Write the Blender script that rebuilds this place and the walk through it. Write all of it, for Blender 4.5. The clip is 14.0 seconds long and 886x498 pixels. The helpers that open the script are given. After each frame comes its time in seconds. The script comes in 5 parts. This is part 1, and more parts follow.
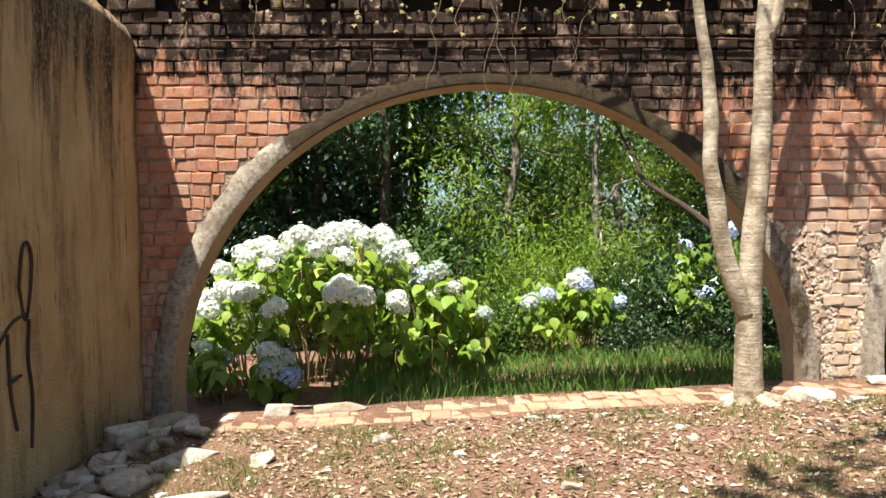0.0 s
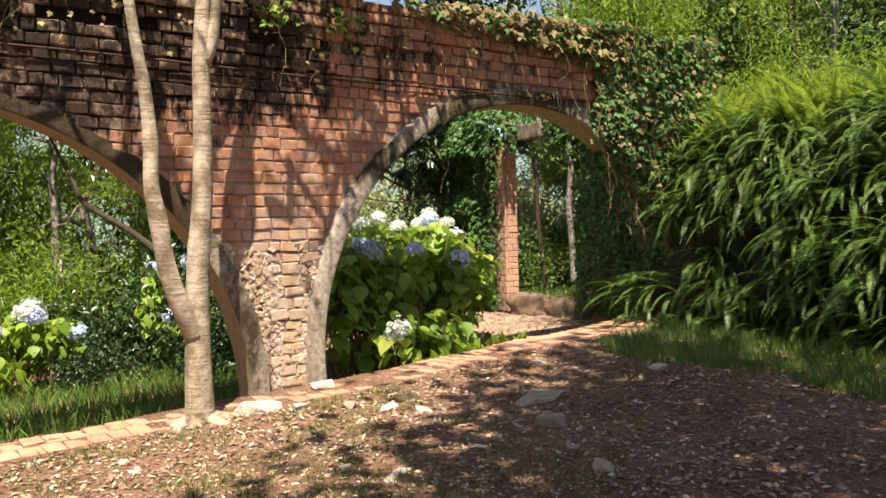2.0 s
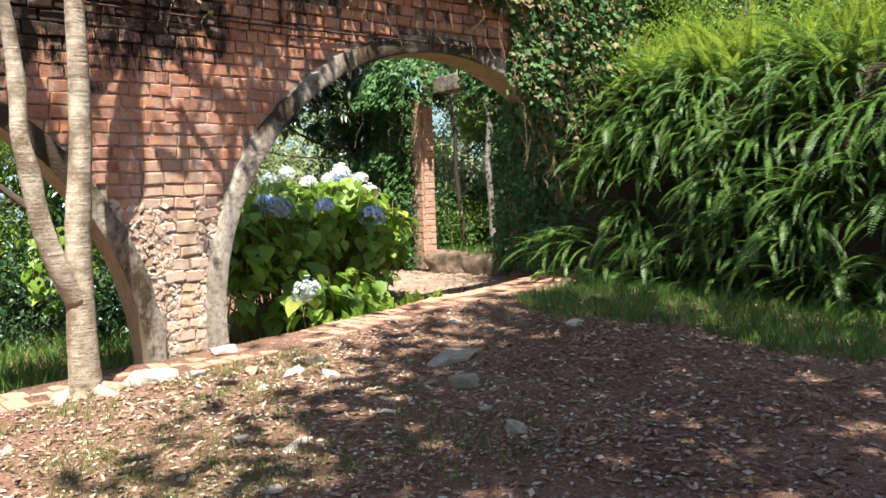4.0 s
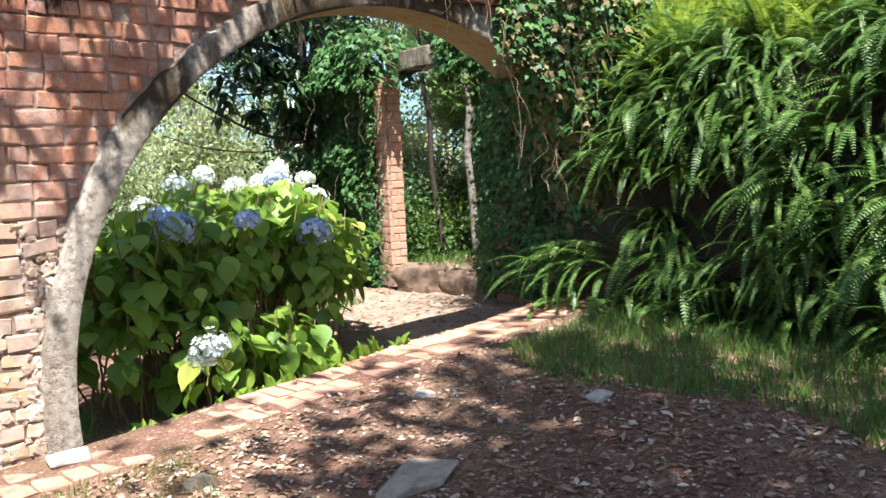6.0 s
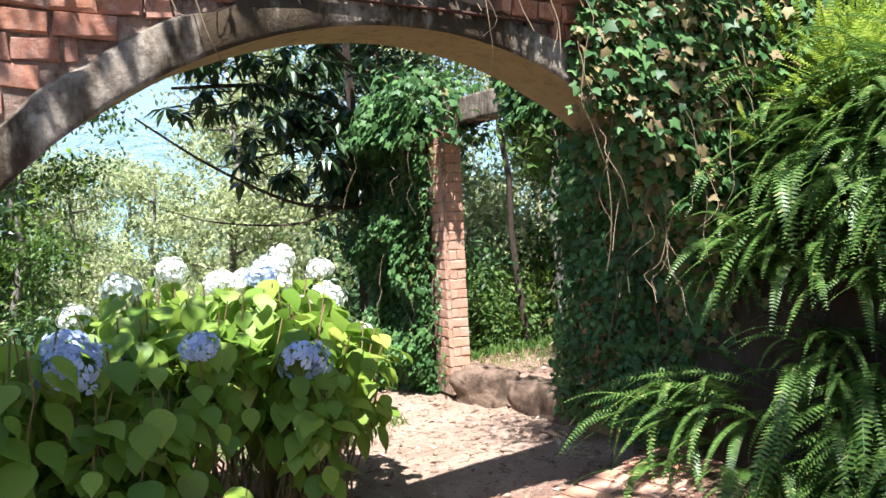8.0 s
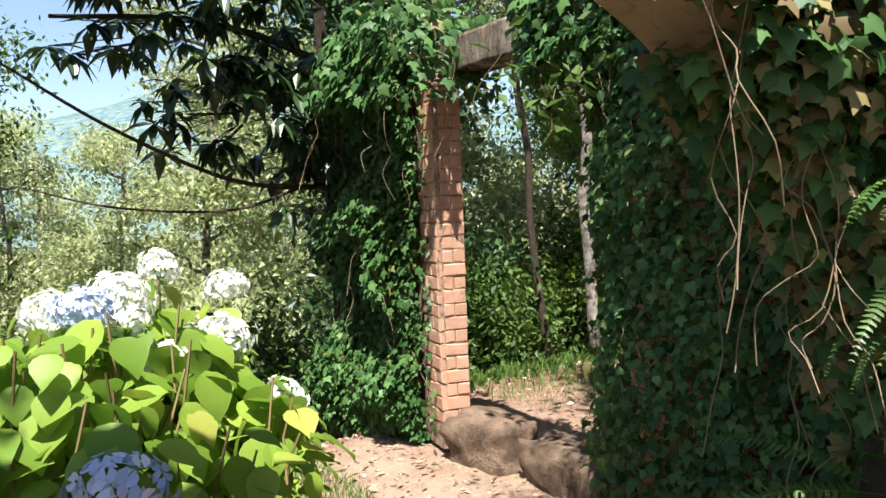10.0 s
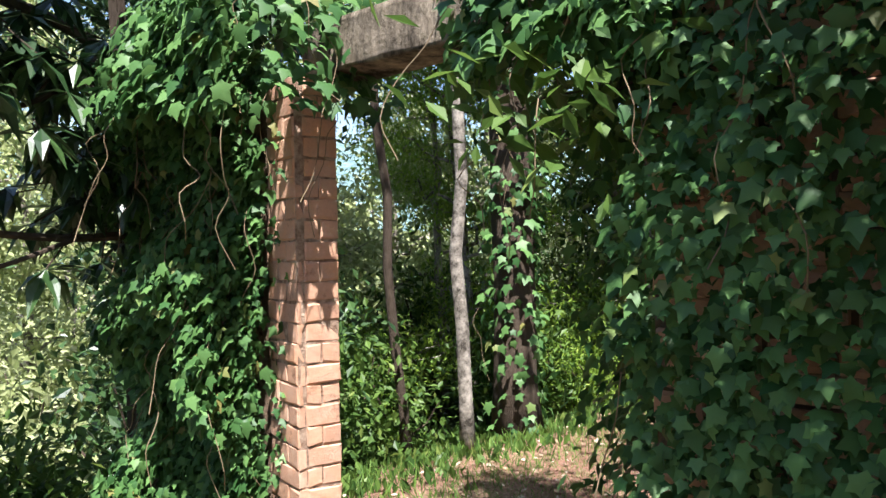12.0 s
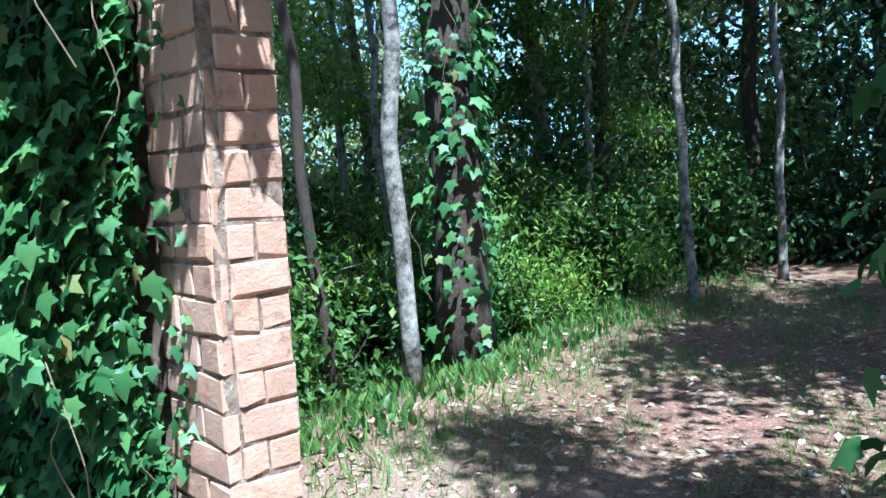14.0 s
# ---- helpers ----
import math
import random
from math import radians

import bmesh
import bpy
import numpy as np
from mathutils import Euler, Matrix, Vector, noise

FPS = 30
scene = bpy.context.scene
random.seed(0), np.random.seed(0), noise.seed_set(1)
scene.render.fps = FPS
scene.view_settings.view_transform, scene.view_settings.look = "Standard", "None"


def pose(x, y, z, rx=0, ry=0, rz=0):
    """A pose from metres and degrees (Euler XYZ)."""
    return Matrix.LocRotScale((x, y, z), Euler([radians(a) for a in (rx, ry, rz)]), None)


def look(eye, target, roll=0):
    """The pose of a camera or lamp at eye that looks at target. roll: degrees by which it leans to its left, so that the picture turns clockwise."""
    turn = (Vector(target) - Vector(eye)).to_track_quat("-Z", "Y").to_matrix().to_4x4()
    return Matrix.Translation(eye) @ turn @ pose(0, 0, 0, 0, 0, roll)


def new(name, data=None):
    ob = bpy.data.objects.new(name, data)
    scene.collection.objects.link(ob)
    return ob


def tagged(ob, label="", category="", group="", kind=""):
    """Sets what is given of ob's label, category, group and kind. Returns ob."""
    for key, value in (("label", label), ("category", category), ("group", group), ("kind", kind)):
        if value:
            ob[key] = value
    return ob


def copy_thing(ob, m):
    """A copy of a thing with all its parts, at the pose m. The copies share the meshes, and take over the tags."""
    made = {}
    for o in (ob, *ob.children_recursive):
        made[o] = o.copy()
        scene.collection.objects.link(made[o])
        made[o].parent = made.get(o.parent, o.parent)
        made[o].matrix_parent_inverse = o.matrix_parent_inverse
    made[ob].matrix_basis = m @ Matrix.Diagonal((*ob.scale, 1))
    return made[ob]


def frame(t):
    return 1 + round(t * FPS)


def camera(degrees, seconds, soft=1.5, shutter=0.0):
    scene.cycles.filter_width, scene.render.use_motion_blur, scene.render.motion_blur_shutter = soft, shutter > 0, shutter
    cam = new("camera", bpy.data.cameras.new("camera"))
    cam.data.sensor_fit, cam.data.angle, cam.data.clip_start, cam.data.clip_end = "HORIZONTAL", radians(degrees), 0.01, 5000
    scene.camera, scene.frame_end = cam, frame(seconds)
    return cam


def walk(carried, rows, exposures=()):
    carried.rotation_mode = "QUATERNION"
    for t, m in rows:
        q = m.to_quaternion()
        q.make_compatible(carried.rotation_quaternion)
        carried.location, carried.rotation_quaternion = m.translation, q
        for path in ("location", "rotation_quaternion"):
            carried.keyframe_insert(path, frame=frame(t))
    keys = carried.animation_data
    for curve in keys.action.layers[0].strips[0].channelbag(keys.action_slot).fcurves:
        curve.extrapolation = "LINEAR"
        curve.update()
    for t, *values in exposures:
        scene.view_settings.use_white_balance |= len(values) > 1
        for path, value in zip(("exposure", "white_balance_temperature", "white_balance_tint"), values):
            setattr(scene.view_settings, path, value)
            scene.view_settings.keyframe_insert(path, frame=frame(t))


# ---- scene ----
cam = camera(57.3, 14.0)
METRES, EYE, TILT, LEAN, TURN = 10.0, 1.35, -2.0, 0.0, 0.0
ROWS = [
    (0.0, 0.0, 0.0, 0.0, -0.0, 0.0, 0.0),
    (0.5, 0.0016, -0.0016, -0.0007, -9.68, 0.12, 0.39),
    (1.0, 0.0074, -0.0033, -0.0, -19.03, 0.06, 0.7),
    (1.5, 0.0221, -0.002, 0.0011, -27.67, 0.38, 1.81),
    (2.0, 0.036, -0.0026, 0.0017, -34.12, 0.63, 2.44),
    (2.5, 0.0408, -0.004, 0.0015, -36.53, 0.81, 2.39),
    (3.0, 0.0424, -0.0048, -0.0022, -37.78, 0.09, 2.61),
    (3.5, 0.0464, -0.0014, -0.0038, -38.74, -1.66, 2.71),
    (6.0, 0.1958, 0.1616, 0.0162, -40.91, -3.45, 3.81),
    (6.5, 0.2346, 0.1956, 0.0226, -40.21, -2.33, 2.07),
    (7.0, 0.2722, 0.2257, 0.0311, -38.45, 0.18, 3.3),
    (7.5, 0.3109, 0.2568, 0.0401, -35.14, 1.16, 3.94),
    (8.0, 0.3423, 0.2911, 0.0467, -33.81, 0.33, 3.87),
    (10.5, 0.4919, 0.4835, 0.0609, -32.39, -1.09, 3.04),
    (11.0, 0.5126, 0.5265, 0.0629, -33.6, -0.32, 2.02),
    (11.5, 0.5224, 0.5689, 0.0677, -34.63, 0.57, 1.45),
    (12.0, 0.5374, 0.5969, 0.0802, -45.92, 0.81, 2.22),
    (12.5, 0.5527, 0.6169, 0.0761, -49.73, -1.54, -0.33),
    (13.0, 0.5683, 0.643, 0.0603, -47.53, -5.71, -0.6),
    (13.5, 0.5884, 0.6851, 0.0474, -49.17, -5.47, 3.28),
    (14.0, 0.6155, 0.7221, 0.0533, -54.61, -4.36, 4.41),
]
# exposure rows: seconds, stops, kelvin, tint
EXPOSURES = [(0.0, 1.4, 6500, 10), (1.0, 1.22, 7000, 12), (2.0, 1.3, 7300, 14), (3.0, 1.5, 6900, 13), (3.7, 1.55, 6400, 12), (6.0, 1.78, 5900, 13), (8.2, 1.85, 5800, 16), (10.3, 1.5, 6300, 13), (11.6, 1.55, 6300, 14), (12.6, 2.45, 5200, 15), (13.2, 2.05, 4700, 1), (14.0, 2.05, 4500, 1)]

walk(cam, [(t, pose(0, 0, EYE, TILT, LEAN, TURN) @ pose(METRES * x, METRES * y, METRES * z, 90 + pitch, roll, yaw)) for t, x, y, z, yaw, pitch, roll in ROWS], EXPOSURES)

# ---- world and sun ----
SUN_WAY = Vector((0.26, 0.36, -1.0)).normalized()
world = bpy.data.worlds.new("world")
scene.world = world
world.use_nodes = True
_wn = world.node_tree
_sky = _wn.nodes.new("ShaderNodeTexSky")
_sky.sky_type = 'NISHITA'
_sky.sun_disc = False
_sky.sun_elevation = math.asin(-SUN_WAY.z)
_sky.sun_rotation = math.atan2(-SUN_WAY.x, -SUN_WAY.y)
_wn.links.new(_sky.outputs[0], _wn.nodes["Background"].inputs[0])
_wn.nodes["Background"].inputs[1].default_value = 0.078
sun = new("sun", bpy.data.lights.new("sun", 'SUN'))
sun.data.energy = 5.0
sun.data.angle = radians(0.6)
sun.data.color = (1.0, 0.95, 0.86)
sun.matrix_world = look((0, 0, 20), Vector((0, 0, 20)) + SUN_WAY)

# ---- materials ----
class Nodes:
    """Small helper that strings shader nodes together."""

    def __init__(self, name):
        self.m = bpy.data.materials.new(name)
        self.m.use_nodes = True
        self.t = self.m.node_tree
        self.b = self.t.nodes["Principled BSDF"]
        self.out = self.t.nodes["Material Output"]
        self.geo = self.t.nodes.new("ShaderNodeNewGeometry")

    def put(self, socket, v):
        if hasattr(v, "is_output"):
            self.t.links.new(v, socket)
        elif v is not None:
            socket.default_value = v

    def pos(self, sx=1, sy=1, sz=1):
        n = self.t.nodes.new("ShaderNodeVectorMath")
        n.operation = 'MULTIPLY'
        self.put(n.inputs[0], self.geo.outputs["Position"])
        n.inputs[1].default_value = (sx, sy, sz)
        return n.outputs[0]

    def noise(self, scale, detail=4, rough=0.6, vec=None):
        n = self.t.nodes.new("ShaderNodeTexNoise")
        self.put(n.inputs["Vector"], vec or self.geo.outputs["Position"])
        n.inputs["Scale"].default_value = scale
        n.inputs["Detail"].default_value = detail
        n.inputs["Roughness"].default_value = rough
        return n.outputs["Fac"]

    def ramp(self, fac, *stops):
        n = self.t.nodes.new("ShaderNodeValToRGB")
        self.put(n.inputs[0], fac)
        e = n.color_ramp.elements
        while len(e) < len(stops):
            e.new(0.5)
        for el, (p, c) in zip(e, stops):
            el.position = p
            el.color = (*c, 1) if isinstance(c, tuple) else (c, c, c, 1)
        return n.outputs[0]

    def mix(self, fac, a, b, blend='MIX'):
        n = self.t.nodes.new("ShaderNodeMix")
        n.data_type = 'RGBA'
        n.blend_type = blend
        self.put(n.inputs[0], fac)
        for i, v in ((6, a), (7, b)):
            self.put(n.inputs[i], (*v, 1) if isinstance(v, tuple) else v)
        return n.outputs[2]

    def math(self, op, a, b=None, clamp=False):
        n = self.t.nodes.new("ShaderNodeMath")
        n.operation = op
        n.use_clamp = clamp
        self.put(n.inputs[0], a)
        if b is not None:
            self.put(n.inputs[1], b)
        return n.outputs[0]

    def span(self, v, a, b):
        n = self.t.nodes.new("ShaderNodeMapRange")
        self.put(n.inputs[0], v)
        n.inputs[1].default_value, n.inputs[2].default_value = a, b
        return n.outputs[0]

    def xyz(self, i):
        n = self.t.nodes.new("ShaderNodeSeparateXYZ")
        self.put(n.inputs[0], self.geo.outputs["Position"])
        return n.outputs[i]

    def done(self, color, rough=0.85, bump=None, strength=0.4, dist=0.01, spec=0.3, trans=0.0):
        self.put(self.b.inputs["Base Color"], color)
        self.put(self.b.inputs["Roughness"], rough)
        self.b.inputs["Specular IOR Level"].default_value = spec
        if bump is not None:
            n = self.t.nodes.new("ShaderNodeBump")
            n.inputs["Strength"].default_value = strength
            n.inputs["Distance"].default_value = dist
            self.put(n.inputs["Height"], bump)
            self.put(self.b.inputs["Normal"], n.outputs[0])
        if trans:
            tr = self.t.nodes.new("ShaderNodeBsdfTranslucent")
            self.put(tr.inputs[0], color)
            mx = self.t.nodes.new("ShaderNodeMixShader")
            mx.inputs[0].default_value = trans
            self.t.links.new(self.b.outputs[0], mx.inputs[1])
            self.t.links.new(tr.outputs[0], mx.inputs[2])
            self.t.links.new(mx.outputs[0], self.out.inputs[0])
        return self.m


def leaf_mat(name, lo, hi, dry=None, rough=0.45, trans=0.35, spec=0.4, share=0.94):
    k = Nodes(name)
    r = k.geo.outputs["Random Per Island"]
    mid = tuple((a + b) / 2 for a, b in zip(lo, hi))
    c = k.ramp(r, (0.0, lo), (0.5, mid), (share, hi), (min(1, share + 0.03), dry or hi))
    c = k.mix(k.math('MULTIPLY', k.noise(60, 3), 0.35), c, tuple(v * 0.5 for v in mid))
    return k.done(c, rough, k.noise(150, 2), 0.15, 0.003, spec, trans)


def mould_field(k):
    """Black mould and moss, in drips from the top of the arcade."""
    drip = k.noise(3.6, 8, 0.8, k.pos(1.8, 1, 0.45))
    high = k.math('MULTIPLY', k.span(k.xyz(2), 1.7, 2.6), 0.45)
    west = k.math('MULTIPLY', k.span(k.xyz(0), 3.2, 1.4), 0.24)
    far = k.math('MULTIPLY', k.span(k.xyz(0), -0.7, -1.7), -0.17)
    east = k.math('MULTIPLY', k.span(k.xyz(0), 2.8, 4.6), -0.17)
    far = k.math('ADD', far, east)
    return k.math('ADD', k.math('ADD', drip, far), k.math('ADD', high, west))


def lime_smear(k, c):
    """Smeared lime and dust that lies over bricks and joints alike."""
    f = k.math('MULTIPLY', k.ramp(k.noise(4.2, 9, 0.8, k.pos(1, 1, 0.8)), (0.50, 0.0), (0.62, 1.0)), 0.55)
    c = k.mix(f, c, k.mix(k.noise(30, 5, 0.7), (0.36, 0.20, 0.13), (0.54, 0.40, 0.31)))
    g = k.math('MULTIPLY', k.ramp(k.noise(6.5, 8, 0.8), (0.56, 0.0), (0.66, 1.0)), 0.6)
    return k.mix(g, c, (0.11, 0.055, 0.035))


def brick_mat(name, per_object, mould=True, wash=0.0):
    k = Nodes(name)
    if per_object:
        n = k.t.nodes.new("ShaderNodeObjectInfo")
        r = n.outputs["Random"]
    else:
        r = k.geo.outputs["Random Per Island"]
    c = k.ramp(r, (0.0, (0.27, 0.115, 0.075)), (0.35, (0.46, 0.17, 0.085)), (0.7, (0.58, 0.25, 0.11)), (1.0, (0.48, 0.25, 0.17)))
    c = k.mix(k.ramp(k.noise(14, 5, 0.7), (0.35, 0.0), (0.7, 1.0)), c, (0.40, 0.22, 0.15))
    c = k.mix(k.math('MULTIPLY', k.ramp(k.noise(9, 6, 0.75), (0.53, 0.0), (0.66, 1.0)), 0.7), c, (0.50, 0.41, 0.33))
    c = k.mix(k.ramp(k.noise(90, 3, 0.6), (0.3, 0.0), (0.75, 0.55)), c, (0.16, 0.07, 0.05))
    if wash:
        c = k.mix(wash, c, k.mix(k.noise(8, 5, 0.7), (0.62, 0.34, 0.20), (0.62, 0.45, 0.33)))
    if mould:
        f = mould_field(k)
        c = k.mix(k.ramp(f, (0.84, 0.0), (0.93, 0.96)), c, k.mix(k.noise(22, 4), (0.008, 0.007, 0.006), (0.035, 0.028, 0.02)))
        low = k.math('ADD', k.noise(7, 6, 0.75), k.math('MULTIPLY', k.span(k.xyz(2), 1.5, 0.5), 0.22))
        c = k.mix(k.math('MULTIPLY', k.ramp(low, (0.66, 0.0), (0.78, 1.0)), 0.75), c, (0.46, 0.40, 0.32))
        # crumbling lime and an ochre streak on the pier between the arches
        pier = k.math('MULTIPLY', k.span(k.xyz(0), 2.35, 2.5), k.span(k.xyz(0), 3.3, 3.1))
        pier = k.math('MULTIPLY', pier, k.span(k.xyz(2), 2.1, 0.9))
        lime = k.math('ADD', k.noise(5, 6, 0.75, k.pos(1.5, 1, 0.7)), k.math('MULTIPLY', pier, 0.2))
        lime = k.math('MULTIPLY', k.ramp(lime, (0.49, 0.0), (0.62, 0.9)), pier)
        c = k.mix(lime, c, k.mix(k.noise(25, 5, 0.7), (0.36, 0.25, 0.17), (0.64, 0.55, 0.45)))
        streak = k.math('MULTIPLY', k.span(k.xyz(0), 2.77, 2.79), k.span(k.xyz(0), 2.91, 2.89))
        streak = k.math('MULTIPLY', k.math('MULTIPLY', streak, pier), k.ramp(k.noise(6, 4), (0.45, 0.0), (0.6, 0.6)))
        c = k.mix(streak, c, (0.58, 0.38, 0.16))
    c = lime_smear(k, c)
    return k.done(c, 0.9, k.math('ADD', k.noise(45, 6, 0.7), k.math('MULTIPLY', k.noise(160, 3), 0.4)), 0.5, 0.008, 0.15)


M = {}
M["brick"] = brick_mat("fired_brick", True)
M["brick_joined"] = brick_mat("fired_brick_courses", False)
M["brick_plain"] = brick_mat("column_brick", True, False, 0.5)
M["edging"] = brick_mat("edging_brick", True, False, 0.22)

k = Nodes("mortar")
c = k.mix(k.ramp(k.noise(9, 7, 0.75), (0.38, 0.0), (0.64, 1.0)), (0.17, 0.10, 0.07), (0.44, 0.34, 0.26))
c = lime_smear(k, c)
c = k.mix(k.ramp(mould_field(k), (0.78, 0.0), (0.90, 0.97)), c, (0.012, 0.010, 0.008))
M["mortar"] = k.done(c, 0.95, k.noise(55, 6, 0.75), 0.9, 0.02, 0.1)

k = Nodes("jamb_mortar")
c = k.mix(k.ramp(k.noise(20, 6, 0.7), (0.38, 0.0), (0.62, 1.0)), (0.20, 0.12, 0.08), (0.46, 0.34, 0.25))
M["jamb_mortar"] = k.done(c, 0.95, k.noise(60, 6, 0.75), 0.9, 0.02, 0.1)

k = Nodes("weathered_render")
c = k.mix(k.ramp(k.noise(5, 6, 0.7), (0.35, 0.0), (0.65, 1.0)), (0.25, 0.205, 0.15), (0.47, 0.42, 0.34))
c = k.mix(k.ramp(k.noise(26, 5, 0.75), (0.46, 0.0), (0.64, 0.85)), c, (0.13, 0.10, 0.075))
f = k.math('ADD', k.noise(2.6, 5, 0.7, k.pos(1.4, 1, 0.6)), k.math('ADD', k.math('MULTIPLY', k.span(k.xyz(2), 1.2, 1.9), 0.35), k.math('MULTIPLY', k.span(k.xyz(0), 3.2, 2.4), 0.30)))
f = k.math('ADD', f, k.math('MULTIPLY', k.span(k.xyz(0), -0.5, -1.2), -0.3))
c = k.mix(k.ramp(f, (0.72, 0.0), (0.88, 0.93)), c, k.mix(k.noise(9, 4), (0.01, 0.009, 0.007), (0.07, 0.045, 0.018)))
M["render"] = k.done(c, 0.92, k.noise(38, 7, 0.75), 0.8, 0.02, 0.15)

k = Nodes("soffit_cement")
c = k.mix(k.noise(4, 6, 0.7), (0.27, 0.19, 0.11), (0.42, 0.33, 0.22))
c = k.mix(k.ramp(k.noise(18, 5, 0.7), (0.5, 0.0), (0.75, 0.7)), c, (0.1, 0.075, 0.05))
M["soffit"] = k.done(c, 0.92, k.noise(30, 6, 0.7), 0.6, 0.015, 0.15)

k = Nodes("ochre_plaster")
drip = k.noise(2.2, 7, 0.72, k.pos(1, 2.2, 0.28))
c = k.mix(k.ramp(k.noise(2.1, 6, 0.65), (0.35, 0.0), (0.65, 1.0)), (0.56, 0.37, 0.17), (0.74, 0.55, 0.29))
c = k.mix(k.ramp(drip, (0.49, 0.0), (0.64, 0.7)), c, (0.26, 0.165, 0.08))
f = k.math('ADD', drip, k.math('MULTIPLY', k.span(k.xyz(2), 0.9, 2.4), 0.33))
c = k.mix(k.ramp(f, (0.72, 0.0), (0.88, 0.85)), c, (0.022, 0.018, 0.013))
c = k.mix(k.ramp(k.noise(13, 6, 0.75, k.pos(1, 2.6, 0.5)), (0.55, 0.0), (0.66, 0.55)), c, (0.46, 0.37, 0.24))
crack = k.noise(5, 5, 0.6, k.pos(1, 4, 0.35))
c = k.mix(k.ramp(crack, (0.64, 0.0), (0.67, 0.85)), c, (0.05, 0.032, 0.018))
c = k.mix(k.ramp(k.noise(40, 5, 0.75), (0.54, 0.0), (0.75, 0.6)), c, (0.5, 0.42, 0.28))
streak = k.noise(4.0, 8, 0.78, k.pos(1, 2.2, 0.45))
c = k.mix(k.ramp(streak, (0.57, 0.0), (0.66, 0.5)), c, (0.12, 0.07, 0.035))
c = k.mix(k.ramp(k.noise(24, 6, 0.8), (0.50, 0.0), (0.62, 0.5)), c, (0.60, 0.50, 0.33))
M["plaster"] = k.done(c, 0.9, k.math('ADD', k.noise(16, 7, 0.7), k.noise(60, 4)), 1.0, 0.035, 0.15)

k = Nodes("earth")
soil = k.mix(k.ramp(k.noise(1.6, 7, 0.7), (0.35, 0.0), (0.65, 1.0)), (0.22, 0.115, 0.08), (0.40, 0.225, 0.155))
straw = k.mix(k.noise(30, 4, 0.7), (0.30, 0.23, 0.11), (0.40, 0.32, 0.18))
c = k.mix(k.ramp(k.noise(0.9, 8, 0.75, k.pos(1, 1.3, 1)), (0.50, 0.0), (0.64, 0.5)), soil, straw)
c = k.mix(k.ramp(k.noise(70, 4, 0.7), (0.42, 0.0), (0.64, 0.75)), c, (0.09, 0.05, 0.032))
c = k.mix(k.ramp(k.noise(34, 3, 0.6), (0.58, 0.0), (0.66, 0.75)), c, (0.46, 0.36, 0.26))
# sunlight on the path put into the colour: paler earth past the arch
path_sun = k.math('MULTIPLY', k.math('MULTIPLY', k.span(k.xyz(1), 6.1, 6.7), k.span(k.xyz(1), 10.0, 9.2)), k.math('MULTIPLY', k.span(k.xyz(0), 4.9, 5.6), k.span(k.xyz(0), 9.5, 7.6)))
c = k.mix(k.math('MULTIPLY', path_sun, k.ramp(k.noise(3, 6, 0.7), (0.3, 0.25), (0.6, 0.9))), c, k.mix(k.noise(40, 5, 0.7), (0.36, 0.25, 0.17), (0.58, 0.45, 0.34)))
# earth turns dark green-brown from y 9.8 to 11.5 and beyond
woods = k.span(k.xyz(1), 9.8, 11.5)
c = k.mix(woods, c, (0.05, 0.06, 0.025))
M["earth"] = k.done(c, 0.95, k.math('ADD', k.noise(28, 7, 0.75), k.noise(110, 3)), 0.9, 0.03, 0.1)

k = Nodes("bark_pale")
band = k.noise(5, 5, 0.65, k.pos(0.7, 0.7, 9))
c = k.mix(k.ramp(k.noise(5, 6, 0.7), (0.4, 0.0), (0.6, 1.0)), (0.20, 0.15, 0.095), (0.50, 0.42, 0.31))
c = k.mix(k.ramp(band, (0.55, 0.0), (0.66, 0.6)), c, (0.16, 0.12, 0.08))
c = k.mix(k.ramp(k.noise(13, 4, 0.7), (0.66, 0.0), (0.7, 0.9)), c, (0.62, 0.58, 0.50))
M["bark_pale"] = k.done(c, 0.8, k.math('ADD', band, k.noise(50, 5)), 0.6, 0.012, 0.25)

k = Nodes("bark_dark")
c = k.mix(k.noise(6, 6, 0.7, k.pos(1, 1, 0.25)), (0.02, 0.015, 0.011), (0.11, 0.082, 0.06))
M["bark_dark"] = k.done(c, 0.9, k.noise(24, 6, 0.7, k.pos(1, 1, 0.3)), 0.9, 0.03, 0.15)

k = Nodes("bark_grey")
c = k.mix(k.ramp(k.noise(9, 7, 0.8), (0.4, 0.0), (0.62, 1.0)), (0.045, 0.038, 0.03), (0.36, 0.32, 0.27))
M["bark_grey"] = k.done(c, 0.85, k.noise(30, 6, 0.7), 0.6, 0.015, 0.2)

k = Nodes("green_stem")
c = k.mix(k.noise(20, 4), (0.16, 0.10, 0.05), (0.22, 0.18, 0.07))
M["stem"] = k.done(c, 0.7, None, spec=0.3)

k = Nodes("dry_vine")
c = k.mix(k.noise(12, 4), (0.10, 0.07, 0.04), (0.28, 0.21, 0.13))
M["vine"] = k.done(c, 0.85, k.noise(60, 3), 0.4, 0.005, 0.2)

k = Nodes("field_stone")
n = k.t.nodes.new("ShaderNodeObjectInfo")
c = k.ramp(n.outputs["Random"], (0.0, (0.30, 0.24, 0.17)), (0.5, (0.50, 0.44, 0.36)), (1.0, (0.60, 0.56, 0.50)))
c = k.mix(k.ramp(k.noise(14, 6, 0.75), (0.45, 0.0), (0.68, 0.8)), c, (0.22, 0.17, 0.11))
M["stone"] = k.done(c, 0.9, k.noise(36, 6, 0.75), 0.8, 0.015, 0.2)

